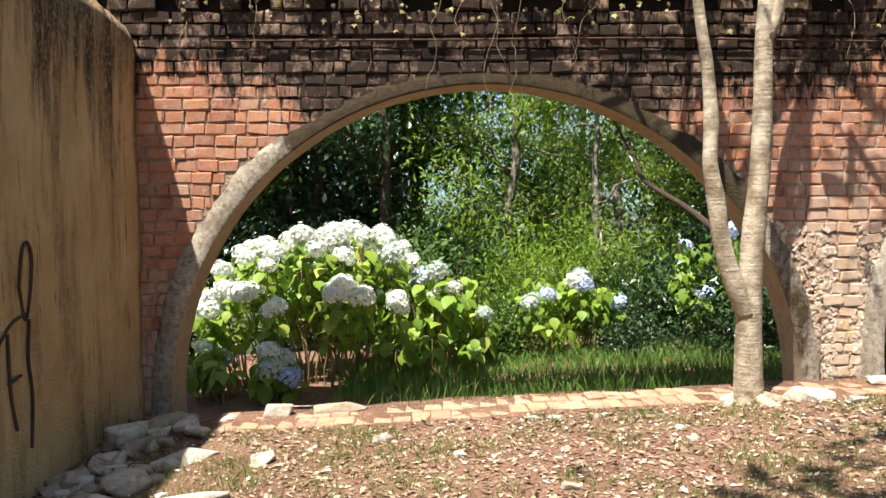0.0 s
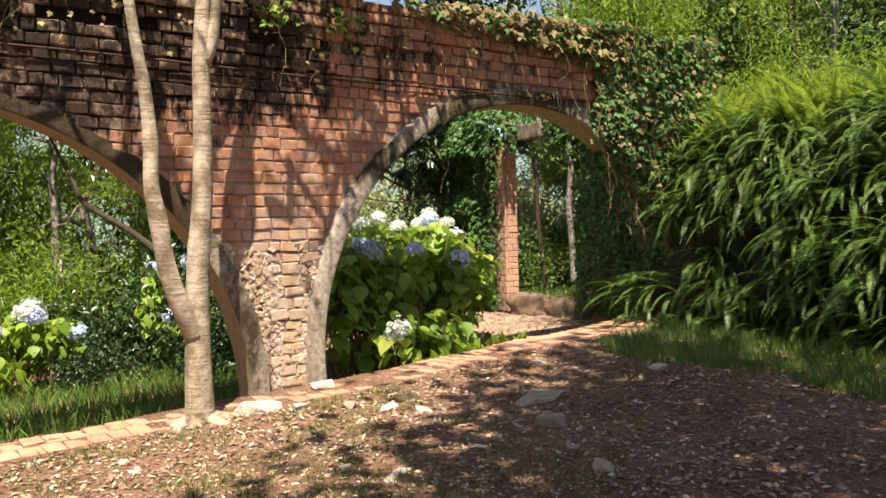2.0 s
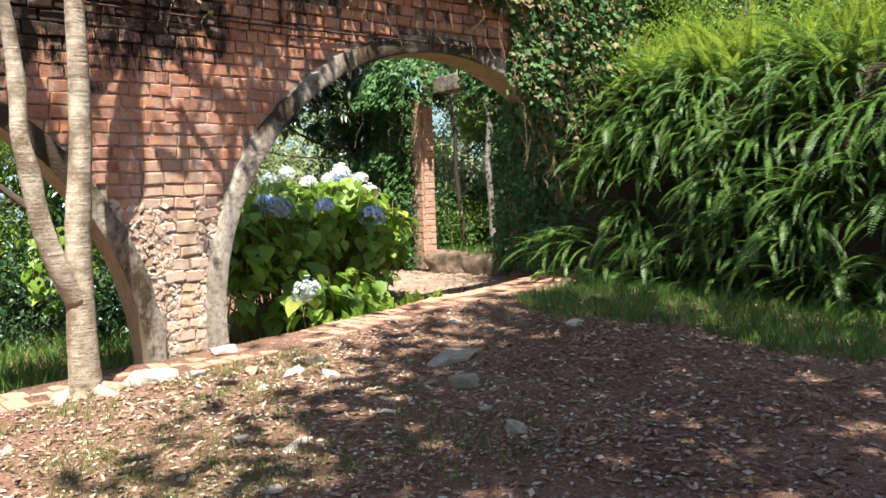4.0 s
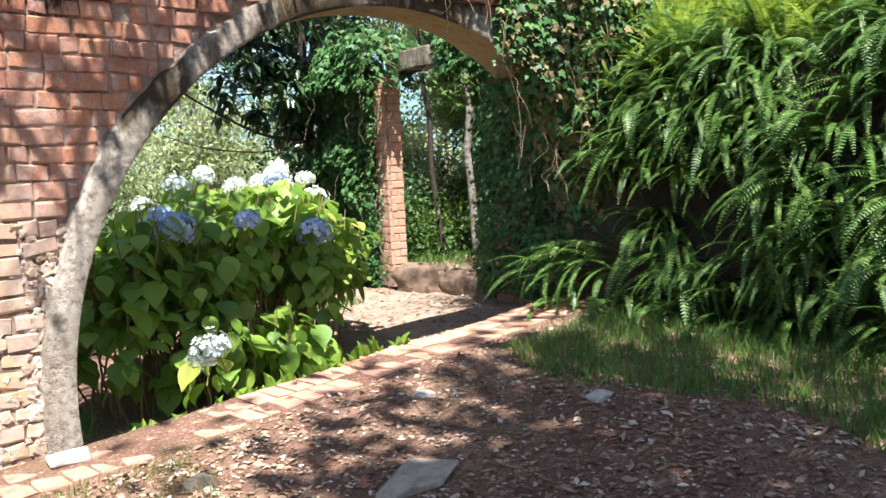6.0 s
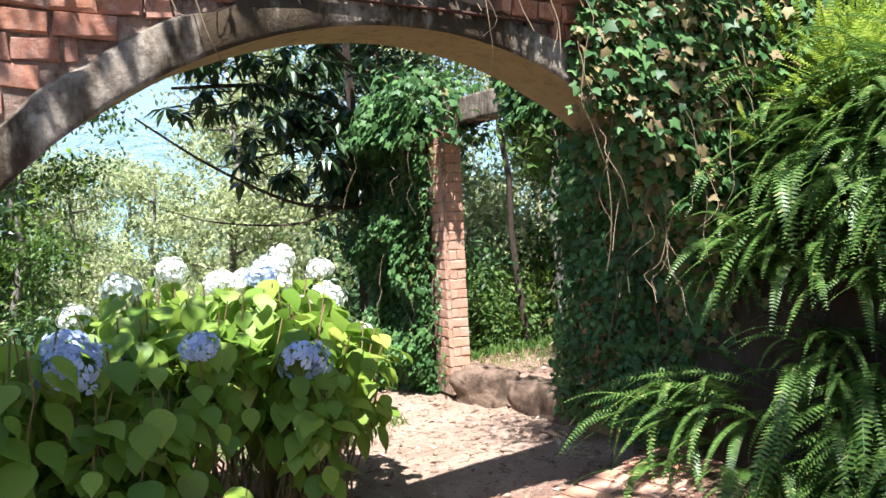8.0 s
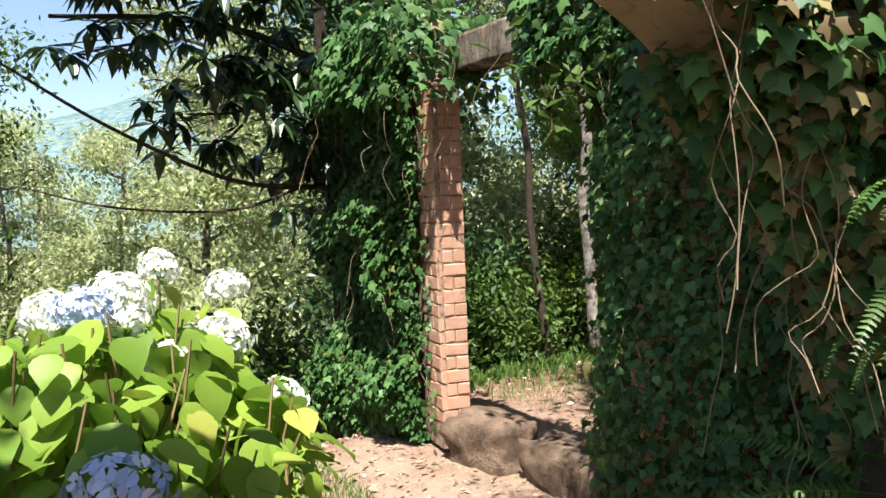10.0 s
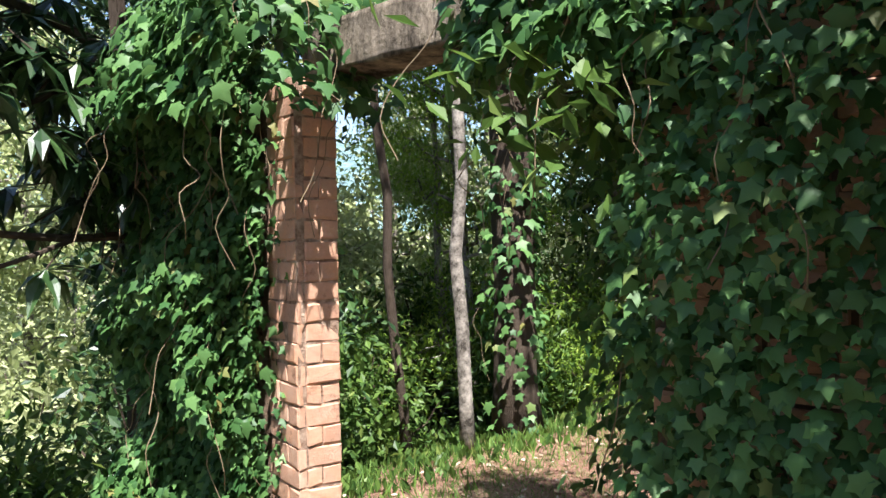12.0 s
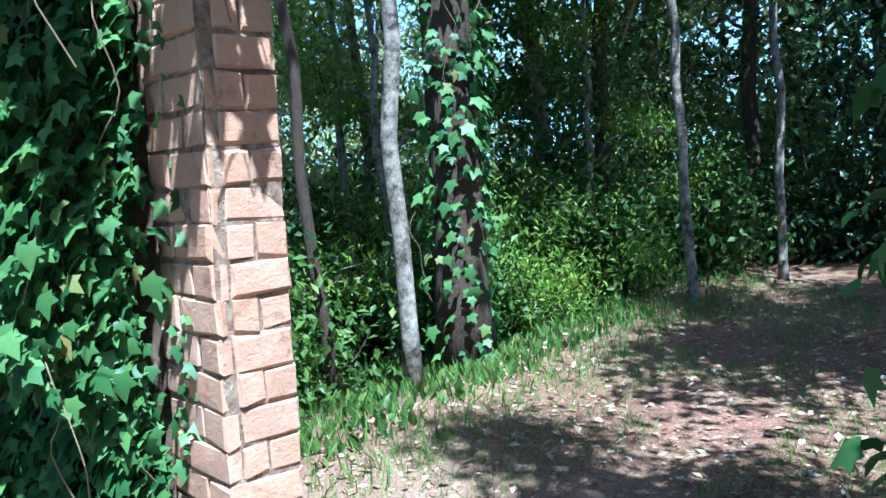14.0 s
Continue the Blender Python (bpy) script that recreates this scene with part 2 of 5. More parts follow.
k = Nodes("sill_stone")
c = k.mix(k.ramp(k.noise(6, 6, 0.7), (0.35, 0.0), (0.68, 1.0)), (0.09, 0.062, 0.042), (0.27, 0.19, 0.13))
M["sill"] = k.done(c, 0.9, k.noise(24, 7, 0.75), 0.9, 0.03, 0.15)

k = Nodes("beam_concrete")
c = k.mix(k.ramp(k.noise(7, 6, 0.7, k.pos(1, 1, 0.4)), (0.4, 0.0), (0.65, 1.0)), (0.035, 0.028, 0.02), (0.34, 0.28, 0.21))
M["beam"] = k.done(c, 0.92, k.noise(40, 6, 0.75), 0.9, 0.02, 0.15)

k = Nodes("rusty_iron")
c = k.mix(k.noise(25, 5, 0.7), (0.025, 0.013, 0.01), (0.10, 0.042, 0.024))
M["rust"] = k.done(c, 0.8, k.noise(70, 4), 0.4, 0.004, 0.3)

k = Nodes("petals_white")
c = k.ramp(k.geo.outputs["Random Per Island"], (0.0, (0.66, 0.72, 0.52)), (0.4, (0.80, 0.80, 0.72)), (1.0, (0.78, 0.82, 0.86)))
M["white"] = k.done(c, 0.6, None, spec=0.2, trans=0.25)
k = Nodes("petals_blue")
c = k.ramp(k.geo.outputs["Random Per Island"], (0.0, (0.36, 0.45, 0.70)), (0.6, (0.52, 0.61, 0.80)), (1.0, (0.70, 0.76, 0.84)))
M["blue"] = k.done(c, 0.6, None, spec=0.2, trans=0.25)
k = Nodes("petals_faded")
c = k.ramp(k.geo.outputs["Random Per Island"], (0.0, (0.38, 0.46, 0.34)), (0.6, (0.52, 0.58, 0.52)), (1.0, (0.52, 0.58, 0.66)))
M["faded"] = k.done(c, 0.6, None, spec=0.2, trans=0.25)

M["hyd"] = leaf_mat("hydrangea_leaf", (0.13, 0.25, 0.025), (0.36, 0.50, 0.07), (0.46, 0.48, 0.10), 0.5, 0.45)
M["ivy"] = leaf_mat("ivy_leaf", (0.025, 0.085, 0.022), (0.135, 0.26, 0.075), (0.26, 0.22, 0.07), 0.5, 0.3, 0.3, 0.97)
M["ivy_dry"] = leaf_mat("dry_ivy_leaf", (0.17, 0.11, 0.05), (0.36, 0.30, 0.12), (0.40, 0.42, 0.12), 0.6, 0.35)
# shade and sun are put into these two fern colours
M["fern"] = leaf_mat("fern_frond_painted_shaded", (0.04, 0.10, 0.018), (0.15, 0.26, 0.05), (0.32, 0.36, 0.11), 0.42, 0.35, 0.4)
M["fern_sun_tone"] = leaf_mat("fern_frond_painted_sunlit", (0.20, 0.30, 0.03), (0.40, 0.50, 0.08), (0.50, 0.48, 0.14), 0.5, 0.5, 0.3)
M["green_grass"] = leaf_mat("green_grass_blade", (0.07, 0.16, 0.03), (0.20, 0.34, 0.06), (0.30, 0.32, 0.10), 0.55, 0.4, 0.3, 0.88)
M["dark_leaf"] = leaf_mat("loquat_leaf", (0.012, 0.035, 0.012), (0.05, 0.10, 0.028), None, 0.35, 0.15, 0.5)
M["wood_leaf"] = leaf_mat("forest_leaf", (0.035, 0.085, 0.018), (0.13, 0.22, 0.04), (0.2, 0.27, 0.06), 0.5, 0.4, 0.35)
M["bright_leaf"] = leaf_mat("feathery_leaf", (0.12, 0.22, 0.025), (0.28, 0.41, 0.05), (0.40, 0.50, 0.10), 0.5, 0.5, 0.3)
# paleness painted in to imitate overexposed daylight on distant foliage
M["pale_leaf"] = leaf_mat("valley_leaf_glare", (0.26, 0.32, 0.12), (0.52, 0.56, 0.28), (0.60, 0.60, 0.42), 0.55, 0.45, 0.3)
M["grass"] = leaf_mat("grass_blade", (0.09, 0.15, 0.03), (0.22, 0.28, 0.06), (0.36, 0.30, 0.13), 0.55, 0.4, 0.3, 0.8)
M["litter"] = leaf_mat("fallen_leaf", (0.17, 0.10, 0.06), (0.43, 0.30, 0.20), (0.58, 0.48, 0.37), 0.75, 0.1, 0.3, 0.85)

M["grit"] = leaf_mat("grit", (0.18, 0.11, 0.07), (0.34, 0.26, 0.19), (0.55, 0.50, 0.44), 0.9, 0.0, 0.2, 0.85)

M["straw"] = leaf_mat("bleached_straw", (0.34, 0.27, 0.15), (0.58, 0.50, 0.33), (0.70, 0.66, 0.54), 0.8, 0.1, 0.2, 0.8)

k = Nodes("pier_rubble")
c = k.ramp(k.geo.outputs["Random Per Island"], (0.0, (0.40, 0.28, 0.19)), (0.5, (0.52, 0.40, 0.29)), (1.0, (0.66, 0.57, 0.46)))
c = k.mix(k.ramp(k.noise(6, 5, 0.7), (0.5, 0.0), (0.65, 0.6)), c, (0.56, 0.52, 0.46))
M["rubble"] = k.done(c, 0.95, k.noise(70, 6, 0.75), 0.8, 0.012, 0.1)

# distance haze is put into the hill's blue-green colour
k = Nodes("far_hill_hazed")
c = k.mix(k.ramp(k.noise(0.12, 8, 0.8), (0.4, 0.0), (0.6, 1.0)), (0.06, 0.10, 0.11), (0.16, 0.23, 0.22))
M["hill"] = k.done(c, 1.0, None, spec=0.0)


# ---- building helpers ----
def part(name, data, material, parent=None, label=""):
    """One mesh object, from a bmesh or from (verts, faces), under a thing or a part."""
    me = bpy.data.meshes.new(name)
    if isinstance(data, tuple):
        me.from_pydata([tuple(v) for v in data[0]], [], data[1])
    else:
        data.to_mesh(me)
        data.free()
    me.materials.append(material)
    ob = new(name, me)
    if parent is not None:
        ob.parent = parent
    return tagged(ob, label)


def smooth(ob):
    ob.data.polygons.foreach_set("use_smooth", [True] * len(ob.data.polygons))
    return ob


def tube(points, radii, segs=8, close=True):
    """A tapered tube along a line of points: verts and faces."""
    pts = [Vector(p) for p in points]
    vs, fs = [], []
    side = Vector((1, 0, 0))
    for i, p in enumerate(pts):
        d = (pts[min(i + 1, len(pts) - 1)] - pts[max(i - 1, 0)]).normalized()
        u = side - d * side.dot(d)
        if u.length < 0.1:
            u = Vector((0, 1, 0)) - d * d.y
        u.normalize()
        side = u
        w = d.cross(u)
        for s in range(segs):
            a = 2 * math.pi * s / segs
            vs.append(p + (u * math.cos(a) + w * math.sin(a)) * radii[i])
    for i in range(len(pts) - 1):
        for s in range(segs):
            a, b = i * segs + s, i * segs + (s + 1) % segs
            fs.append((a, b, b + segs, a + segs))
    if close:
        fs.append(tuple(range(segs))[::-1])
        fs.append(tuple(range((len(pts) - 1) * segs, len(pts) * segs)))
    return vs, fs


def joined(pieces):
    vs, fs = [], []
    for v, f in pieces:
        o = len(vs)
        vs.extend(v)
        fs.extend(tuple(i + o for i in q) for q in f)
    return vs, fs


def spline(points, n):
    """Points along a smooth line through the given ones."""
    p = [Vector(q) for q in points]
    p = [2 * p[0] - p[1]] + p + [2 * p[-1] - p[-2]]
    out = []
    for i in range(1, len(p) - 2):
        for s in range(n):
            t = s / n
            a, b, c, d = p[i - 1:i + 3]
            out.append(0.5 * (2 * b + (c - a) * t + (2 * a - 5 * b + 4 * c - d) * t * t + (3 * b - a - 3 * c + d) * t ** 3))
    out.append(p[-2])
    return out


OVATE = (np.array([(0, 0, 0)] + [(sx * w, t, (0.07 if sx else 0.0) - 0.34 * t * t) for t, w in ((0.1, 0.16), (0.24, 0.28), (0.42, 0.33), (0.62, 0.28), (0.82, 0.15)) for sx in (-1, 0, 1)] + [(0, 1, -.36)]),
         [(0, 2, 1), (0, 3, 2)] + [f for i in range(1, 13, 3) for f in ((i, i + 1, i + 4, i + 3), (i + 1, i + 2, i + 5, i + 4))] + [(13, 14, 16), (14, 15, 16)])
IVY = (np.array([(0, .25, .05), (0, 0, 0), (.30, -.06, -.02), (.33, .15, .03), (.55, .42, -.06), (.27, .50, .02), (0, 1, -.10), (-.27, .50, .02), (-.55, .42, -.06), (-.33, .15, .03), (-.30, -.06, -.02)]),
       [(0, 1, 2, 3), (0, 3, 4, 5), (0, 5, 6), (0, 6, 7), (0, 7, 8, 9), (0, 9, 10, 1)])
LANCE = (np.array([(0, 0, 0), (-.13, .45, .03), (0, .5, -.02), (.13, .45, .03), (0, 1, -.16)]),
         [(0, 2, 1), (0, 3, 2), (1, 2, 4), (2, 3, 4)])
DIAMOND = (np.array([(0, 0, 0), (-.26, .5, .05), (0, 1, -.05), (.26, .5, .05)]), [(0, 2, 1), (0, 3, 2)])
BLADE = (np.array([(-.03, 0, 0), (.03, 0, 0), (.02, .55, .05), (-.02, .55, .05), (0, 1, .28)]), [(0, 1, 2, 3), (3, 2, 4)])
FLORET = (np.array([(0, 0, 0), (.5, .16, .1), (.16, .5, .1), (-.16, .5, .1), (-.5, .16, .1), (-.5, -.16, .1), (-.16, -.5, .1), (.16, -.5, .1), (.5, -.16, .1)]),
          [(0, 1, 2), (0, 3, 4), (0, 5, 6), (0, 7, 8), (0, 2, 3), (0, 6, 7)])


def scatter(shape, places, ways, ups, sizes, widths=None):
    """Many copies of a small shape in one set of verts and faces. ways: where each tip points; ups: about where its face looks."""
    v, f = shape
    P, Y, U = (np.asarray(a, float) for a in (places, ways, ups))
    S = np.asarray(sizes, float)
    Y = Y / np.maximum(np.linalg.norm(Y, axis=1, keepdims=True), 1e-6)
    X = np.cross(Y, U)
    X = X / np.maximum(np.linalg.norm(X, axis=1, keepdims=True), 1e-6)
    Z = np.cross(X, Y)
    W = np.ones(len(P)) if widths is None else np.asarray(widths, float)
    out = P[:, None] + S[:, None, None] * (v[None, :, :1] * W[:, None, None] * X[:, None] + v[None, :, 1:2] * Y[:, None] + v[None, :, 2:] * Z[:, None])
    n = len(v)
    faces = []
    for i in range(len(P)):
        o = i * n
        faces.extend(tuple(a + o for a in q) for q in f)
    return out.reshape(-1, 3).tolist(), faces


# ---- the lie of the land ----
def gz(x, y):
    """Height of the ground."""
    near = -0.12 + 0.05 * x + 0.04 * y
    if x > 7:
        near = -0.12 + 0.35 + 0.01 * (x - 7) + 0.04 * y
    s = min(1, max(0, (y - edge_y(x) - 0.22) / 0.12))
    back = -0.12 + 0.05 * min(x, 7) + 0.21 - 0.17
    if x > 7.3:
        back += 0.08 * min(1, (x - 7.3) / 1.5)
    z = near + (back - near) * s * s * (3 - 2 * s)
    d = y - 9.3 - 0.35 * max(0, x - 8.5) * (x < 13) - 1.6 * (x >= 13)
    if x > 7.5:
        d = y - 9.9 - 0.02 * (x - 8)
    if d > 0:
        z -= min(0.22 * d, 9.0)
    z += 0.025 * noise.noise((x * 0.9, y * 0.9, 0)) + 0.012 * noise.noise((x * 4, y * 4, 3))
    if math.hypot(x, y) < 18:
        z += 0.006 * noise.noise((x * 13, y * 13, 7))
    return z


def edge_y(x):
    """Middle line of the brick edging in front of the arches."""
    return 5.36 + 0.03 * x + 0.012 * max(0, x - 2.5) ** 2


def axis(a, b, step, far):
    mid = list(np.arange(a, b, step))
    out, d = [], step
    v = b
    while v < far:
        out.append(v)
        d *= 1.35
        v += d
    lo, d = [], step
    v = a
    while v > -far:
        d *= 1.35
        v -= d
        lo.append(v)
    return lo[::-1] + mid + out


gx, gy = axis(-4, 15, 0.09, 2500), axis(-3, 13, 0.09, 2500)
gv = [(x, y, gz(x, y)) for y in gy for x in gx]
nx = len(gx)
gf = [(j * nx + i, j * nx + i + 1, (j + 1) * nx + i + 1, (j + 1) * nx + i) for j in range(len(gy) - 1) for i in range(nx - 1)]
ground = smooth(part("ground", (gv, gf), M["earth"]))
tagged(ground, "reddish trodden earth with dry grass and leaf litter", "ground", kind="structure")

# distant wooded hillside across the valley
hv, hf = [], []
HN = 90
for j in range(14):
    for i in range(HN):
        a = radians(-40 + 130 * i / (HN - 1))
        r = 420 + 30 * j
        h = -12 + 150 * (j / 13) ** 0.8 * (0.75 + 0.35 * noise.noise((i * 0.09, 0, 2)))
        h += 5 * noise.noise((i * 0.8, j * 0.9, 5))
        hv.append((r * math.sin(a), r * math.cos(a), h))
for j in range(13):
    for i in range(HN - 1):
        hf.append((j * HN + i, j * HN + i + 1, (j + 1) * HN + i + 1, (j + 1) * HN + i))
hill = smooth(part("backdrop", (hv, hf), M["hill"]))
tagged(hill, "wooded hillside across the valley, haze painted in as blue-green", "hillside", kind="structure")

# ---- bricks ----
def brick_shape(rng, l, h, d, rough=0.006):
    """A worn brick, l along x, h along z, its face towards -y at y = -d, back at 0."""
    b = min(0.007, h * 0.1)
    j = lambda: rng.uniform(-rough, rough)
    vs = []
    for y, inset in ((0, 0), (-d + b, 0), (-d, b)):
        for sx, sz in ((-1, -1), (1, -1), (1, 1), (-1, 1)):
            vs.append((sx * (l / 2 - inset) + j(), y + (j() * 0.25 if y else 0), sz * (h / 2 - inset) + j()))
    vs.append((j() * 3, -d - rng.uniform(-0.0005, 0.0015), j() * 2))
    fs = []
    for k0 in (0, 4):
        for i in range(4):
            a, b2 = k0 + i, k0 + (i + 1) % 4
            fs.append((a, b2, b2 + 4, a + 4))
    for i in range(4):
        fs.append((8 + i, 8 + (i + 1) % 4, 12))
    return vs, fs


def brick_meshes(name, n, l, h, d, material, seed, rough=0.006):
    r = random.Random(seed)
    out = []
    for _ in range(n):
        me = bpy.data.meshes.new(name)
        v, f = brick_shape(r, l, h, d, rough)
        me.from_pydata(v, [], f)
        me.materials.append(material)
        out.append(me)
    return out


# ---- the arcade wall ----
WY, WB, TOP = 5.70, 5.98, 3.20
ARCHES = ((0.31, 0.08, 2.23), (5.18, 0.45, 2.09))
RING = 0.145


def intrados(x, extra=0.0):
    """Height of the open arch at x, or None in a pier."""
    for cx, cz, r in ARCHES:
        if abs(x - cx) < r + extra:
            return cz + math.sqrt((r + extra) ** 2 - (x - cx) ** 2)
    return None


xs = sorted(set([round(-4.4 + 0.06 * i, 3) for i in range(197)] + [cx + s * (r - e) for cx, cz, r in ARCHES for s in (-1, 1) for e in (0.0001, 0.004, 0.015, 0.03)]))
xs = [x for x in xs if x <= 7.34]
vs, fs = [], []
for i, x in enumerate(xs):
    lo = intrados(x)
    lo = -0.6 if lo is None else lo
    t = TOP - 0.03 + 0.04 * noise.noise((x * 2, 0, 0))
    vs += [(x, WY, lo), (x, WY, t), (x, WB, t), (x, WB, lo)]
for i in range(len(xs) - 1):
    a, b = 4 * i, 4 * i + 4
    fs += [(a, b, b + 1, a + 1), (a + 1, b + 1, b + 2, a + 2), (a + 2, b + 2, b + 3, a + 3), (a + 3, b + 3, b, a)]
n = len(vs)
fs += [(0, 1, 2, 3), (n - 4, n - 1, n - 2, n - 3)]
arcade = part("wall_arcade", (vs, fs), M["mortar"])
tagged(arcade, "old red brick arcade wall with two round arches, mouldy on top", "brick wall", kind="structure")

# rendered rings on the face of each arch, and the cement lining under it
for (cx, cz, r), nm in zip(ARCHES, ("west", "east")):
    vs, fs = [], []
    N = 90
    for i in range(N + 1):
        a = math.pi * (1.03 - 1.06 * i / N)
        back = 0.04 * max(0, min(1, (cz + r * math.sin(a) - 1.65) / 0.3)) if cx < 2 else 0.0
        wob = 0.03 * noise.noise((i * 0.5, cx, 0)) + 0.02 * noise.noise((i * 1.7, cx, 4))
        for rr, y in ((r - 0.012, WY - 0.028), (r + 0.004, WY - 0.036), (r + RING - 0.02 + wob, WY - 0.036 + 0.3 * wob + back), (r + RING + wob, WY + 0.01)):
            vs.append((cx + rr * math.cos(a), y, cz + rr * math.sin(a)))
    for i in range(N):
        for q in range(3):
            o = 4 * i + q
            fs.append((o, o + 1, o + 5, o + 4))
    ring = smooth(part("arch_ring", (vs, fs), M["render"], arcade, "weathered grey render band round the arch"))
    vs, fs = [], []
    for i in range(N + 1):
        a = math.pi * (1.03 - 1.06 * i / N)
        for y in (WY - 0.028, WY + 0.06, WY + 0.14, WB - 0.03, WB + 0.01):
            rr = r - 0.012 + 0.008 * noise.noise((i * 0.35, y * 7, cx)) * (y > WY)
            vs.append((cx + rr * math.cos(a), y, cz + rr * math.sin(a)))
    for i in range(N):
        for q in range(4):
            o = 5 * i + q
            fs.append((o, o + 5, o + 6, o + 1))
    smooth(part("arch_lining", (vs, fs), M["soffit"], arcade, "brown cement lining under the arch"))

# ---- plastered side wall ----
vs, fs = [], []
PX, PTOP = -2.13, 2.70
ys = np.arange(-2.4, 5.69, 0.07)


def plaster_top(y):
    return PTOP + 0.06 * noise.noise((0, y * 1.5, 0)) + 0.04 * noise.noise((0, y * 6, 2)) - 0.05 * max(0, (y - 5.35) / 0.33) ** 2


rows = []
for y in ys:
    t = plaster_top(y)
    ring = []
    for s in range(36):
        z = -0.4 + (t + 0.4) * s / 35
        bulge = 0.022 * noise.noise((y * 1.3, z * 1.3, 1)) + 0.009 * noise.noise((y * 6, z * 4, 2))
        ring.append((PX + bulge + 0.035 * (1 - z / 2.5) - (0.04 if s == 35 else 0), y, z))
    for s in (35, 0):
        ring.append((PX - 0.42, y, ring[s][2] + (0.02 if s else 0)))
    rows.append(ring)
L = len(rows[0])
vs = [p for r_ in rows for p in r_]
for i in range(len(rows) - 1):
    for s in range(L):
        a, b = i * L + s, i * L + (s + 1) % L
        fs.append((a, a + L, b + L, b))
fs += [tuple(range(L)), tuple(range(len(vs) - L, len(vs)))[::-1]]
side = smooth(part("wall_plastered", (vs, fs), M["plaster"]))
tagged(side, "old ochre plastered wall streaked with dark mould", "wall", kind="structure")

# scratched heart and strokes in the plaster
def scratch(points, w=0.009):
    pts = [(PX + 0.035 * (1 - z / 2.5) + 0.008 + 0.022 * noise.noise((y * 1.3, z * 1.3, 1)), y, z) for y, z in ((y + 0.45, z - 0.1) for y, z in points)]
    part("scratch", tube(spline(pts, 4), [w] * (4 * (len(pts) - 1) + 1), 5), M["bark_dark"], side, "dark scratched line")


scratch([(3.56, 1.12), (3.60, 1.3), (3.66, 1.34), (3.70, 1.26), (3.68, 1.1), (3.62, 0.95), (3.56, 1.12)])
scratch([(3.66, 0.95), (3.64, 0.75), (3.66, 0.55), (3.62, 0.3)])
scratch([(3.36, 0.86), (3.48, 0.95), (3.62, 0.98)])
scratch([(3.44, 0.9), (3.46, 0.6), (3.50, 0.42)])
scratch([(3.44, 0.66), (3.56, 0.68)])

# ---- brick wall across the far side, with its doorway ----
CX = 7.35
for nm, y0, y1, top in (("wall_doorway_south", WB, 7.12, 2.75), ("wall_doorway_north", 8.97, 9.75, 2.62)):
    vs, fs = [], []
    n = 12
    for i in range(n + 1):
        y = y0 + (y1 - y0) * i / n
        t = top + 0.06 * noise.noise((y * 3, 1, 1))
        vs += [(CX + 0.02, y, -0.3), (CX + 0.02, y, t), (CX + 0.18, y, t), (CX + 0.18, y, -0.3)]
    for i in range(n):
        for q in range(4):
            a, b = 4 * i + q, 4 * i + (q + 1) % 4
            fs.append((a, a + 4, b + 4, b))
    fs += [(0, 1, 2, 3), (4 * n + 3, 4 * n + 2, 4 * n + 1, 4 * n)]
    # the dark sill colour imitates shade where the ivy leaves gaps
    w = part(nm, (vs, fs), M["sill"])
    tagged(w, "ruined brick wall overgrown with ivy beside the doorway", "brick wall", kind="structure")

# ---- fern bank ----
vs, fs = [], []
BU, BV = 60, 26


def bank_point(u, v):
    """u: along y; v: from the foot, up the face and back over the top."""
    y = -3.0 + 8.8 * u
    foot = 7.0 + 0.12 * noise.noise((y * 0.8, 0, 0))
    if v < 0.55:
        q = v / 0.55
        x, z = foot + 0.55 * q * q, -0.1 + 2.35 * math.sin(q * math.pi / 2)
    else:
        q = (v - 0.55) / 0.45
        x, z = foot + 0.55 + 4.0 * q, 2.25 + 0.25 * q
    b = 0.13 * noise.noise((x * 1.7, y * 1.7, z * 1.7))
    return Vector((x + b, y, z + b))


for i in range(BU + 1):
    for j in range(BV + 1):
        vs.append(bank_point(i / BU, j / BV))
for i in range(BU):
    for j in range(BV):
        a = i * (BV + 1) + j
        fs.append((a, a + BV + 1, a + BV + 2, a + 1))
# dark bark colour stands in for the shade between the fronds
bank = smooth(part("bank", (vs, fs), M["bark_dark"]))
tagged(bank, "steep earth bank hidden under hanging ferns, coloured dark for their shade", "bank", kind="structure")


# ---- trees ----
def limb(a, b, r0, r1, rng, bend=0.15, n=6):
    a, b = Vector(a), Vector(b)
    l = (b - a).length
    pts = [a.lerp(b, i / n) + Vector([rng.uniform(-1, 1) * bend * l * math.sin(math.pi * i / n) * 0.5 for _ in range(3)]) for i in range(n + 1)]
    return pts, [r0 + (r1 - r0) * i / n for i in range(n + 1)]


def crown_leaves(rng, tips, count, spread, size, shape, flat=0.6):
    """Leaves in clumps round the twigs' tips."""
    g = np.random.default_rng(rng.randrange(10 ** 6))
    tips = np.array([tuple(t) for t in tips])
    own = tips[g.integers(0, len(tips), count)]
    P = own + g.normal(0, 1, (count, 3)) * np.array([spread, spread, spread * flat])
    Y = g.normal(0, 1, (count, 3)) + np.array([0, 0, -0.5])
    U = g.normal(0, 0.5, (count, 3)) + np.array([0, 0, 1])
    return scatter(shape, P, Y, U, size * g.uniform(0.6, 1.3, count))


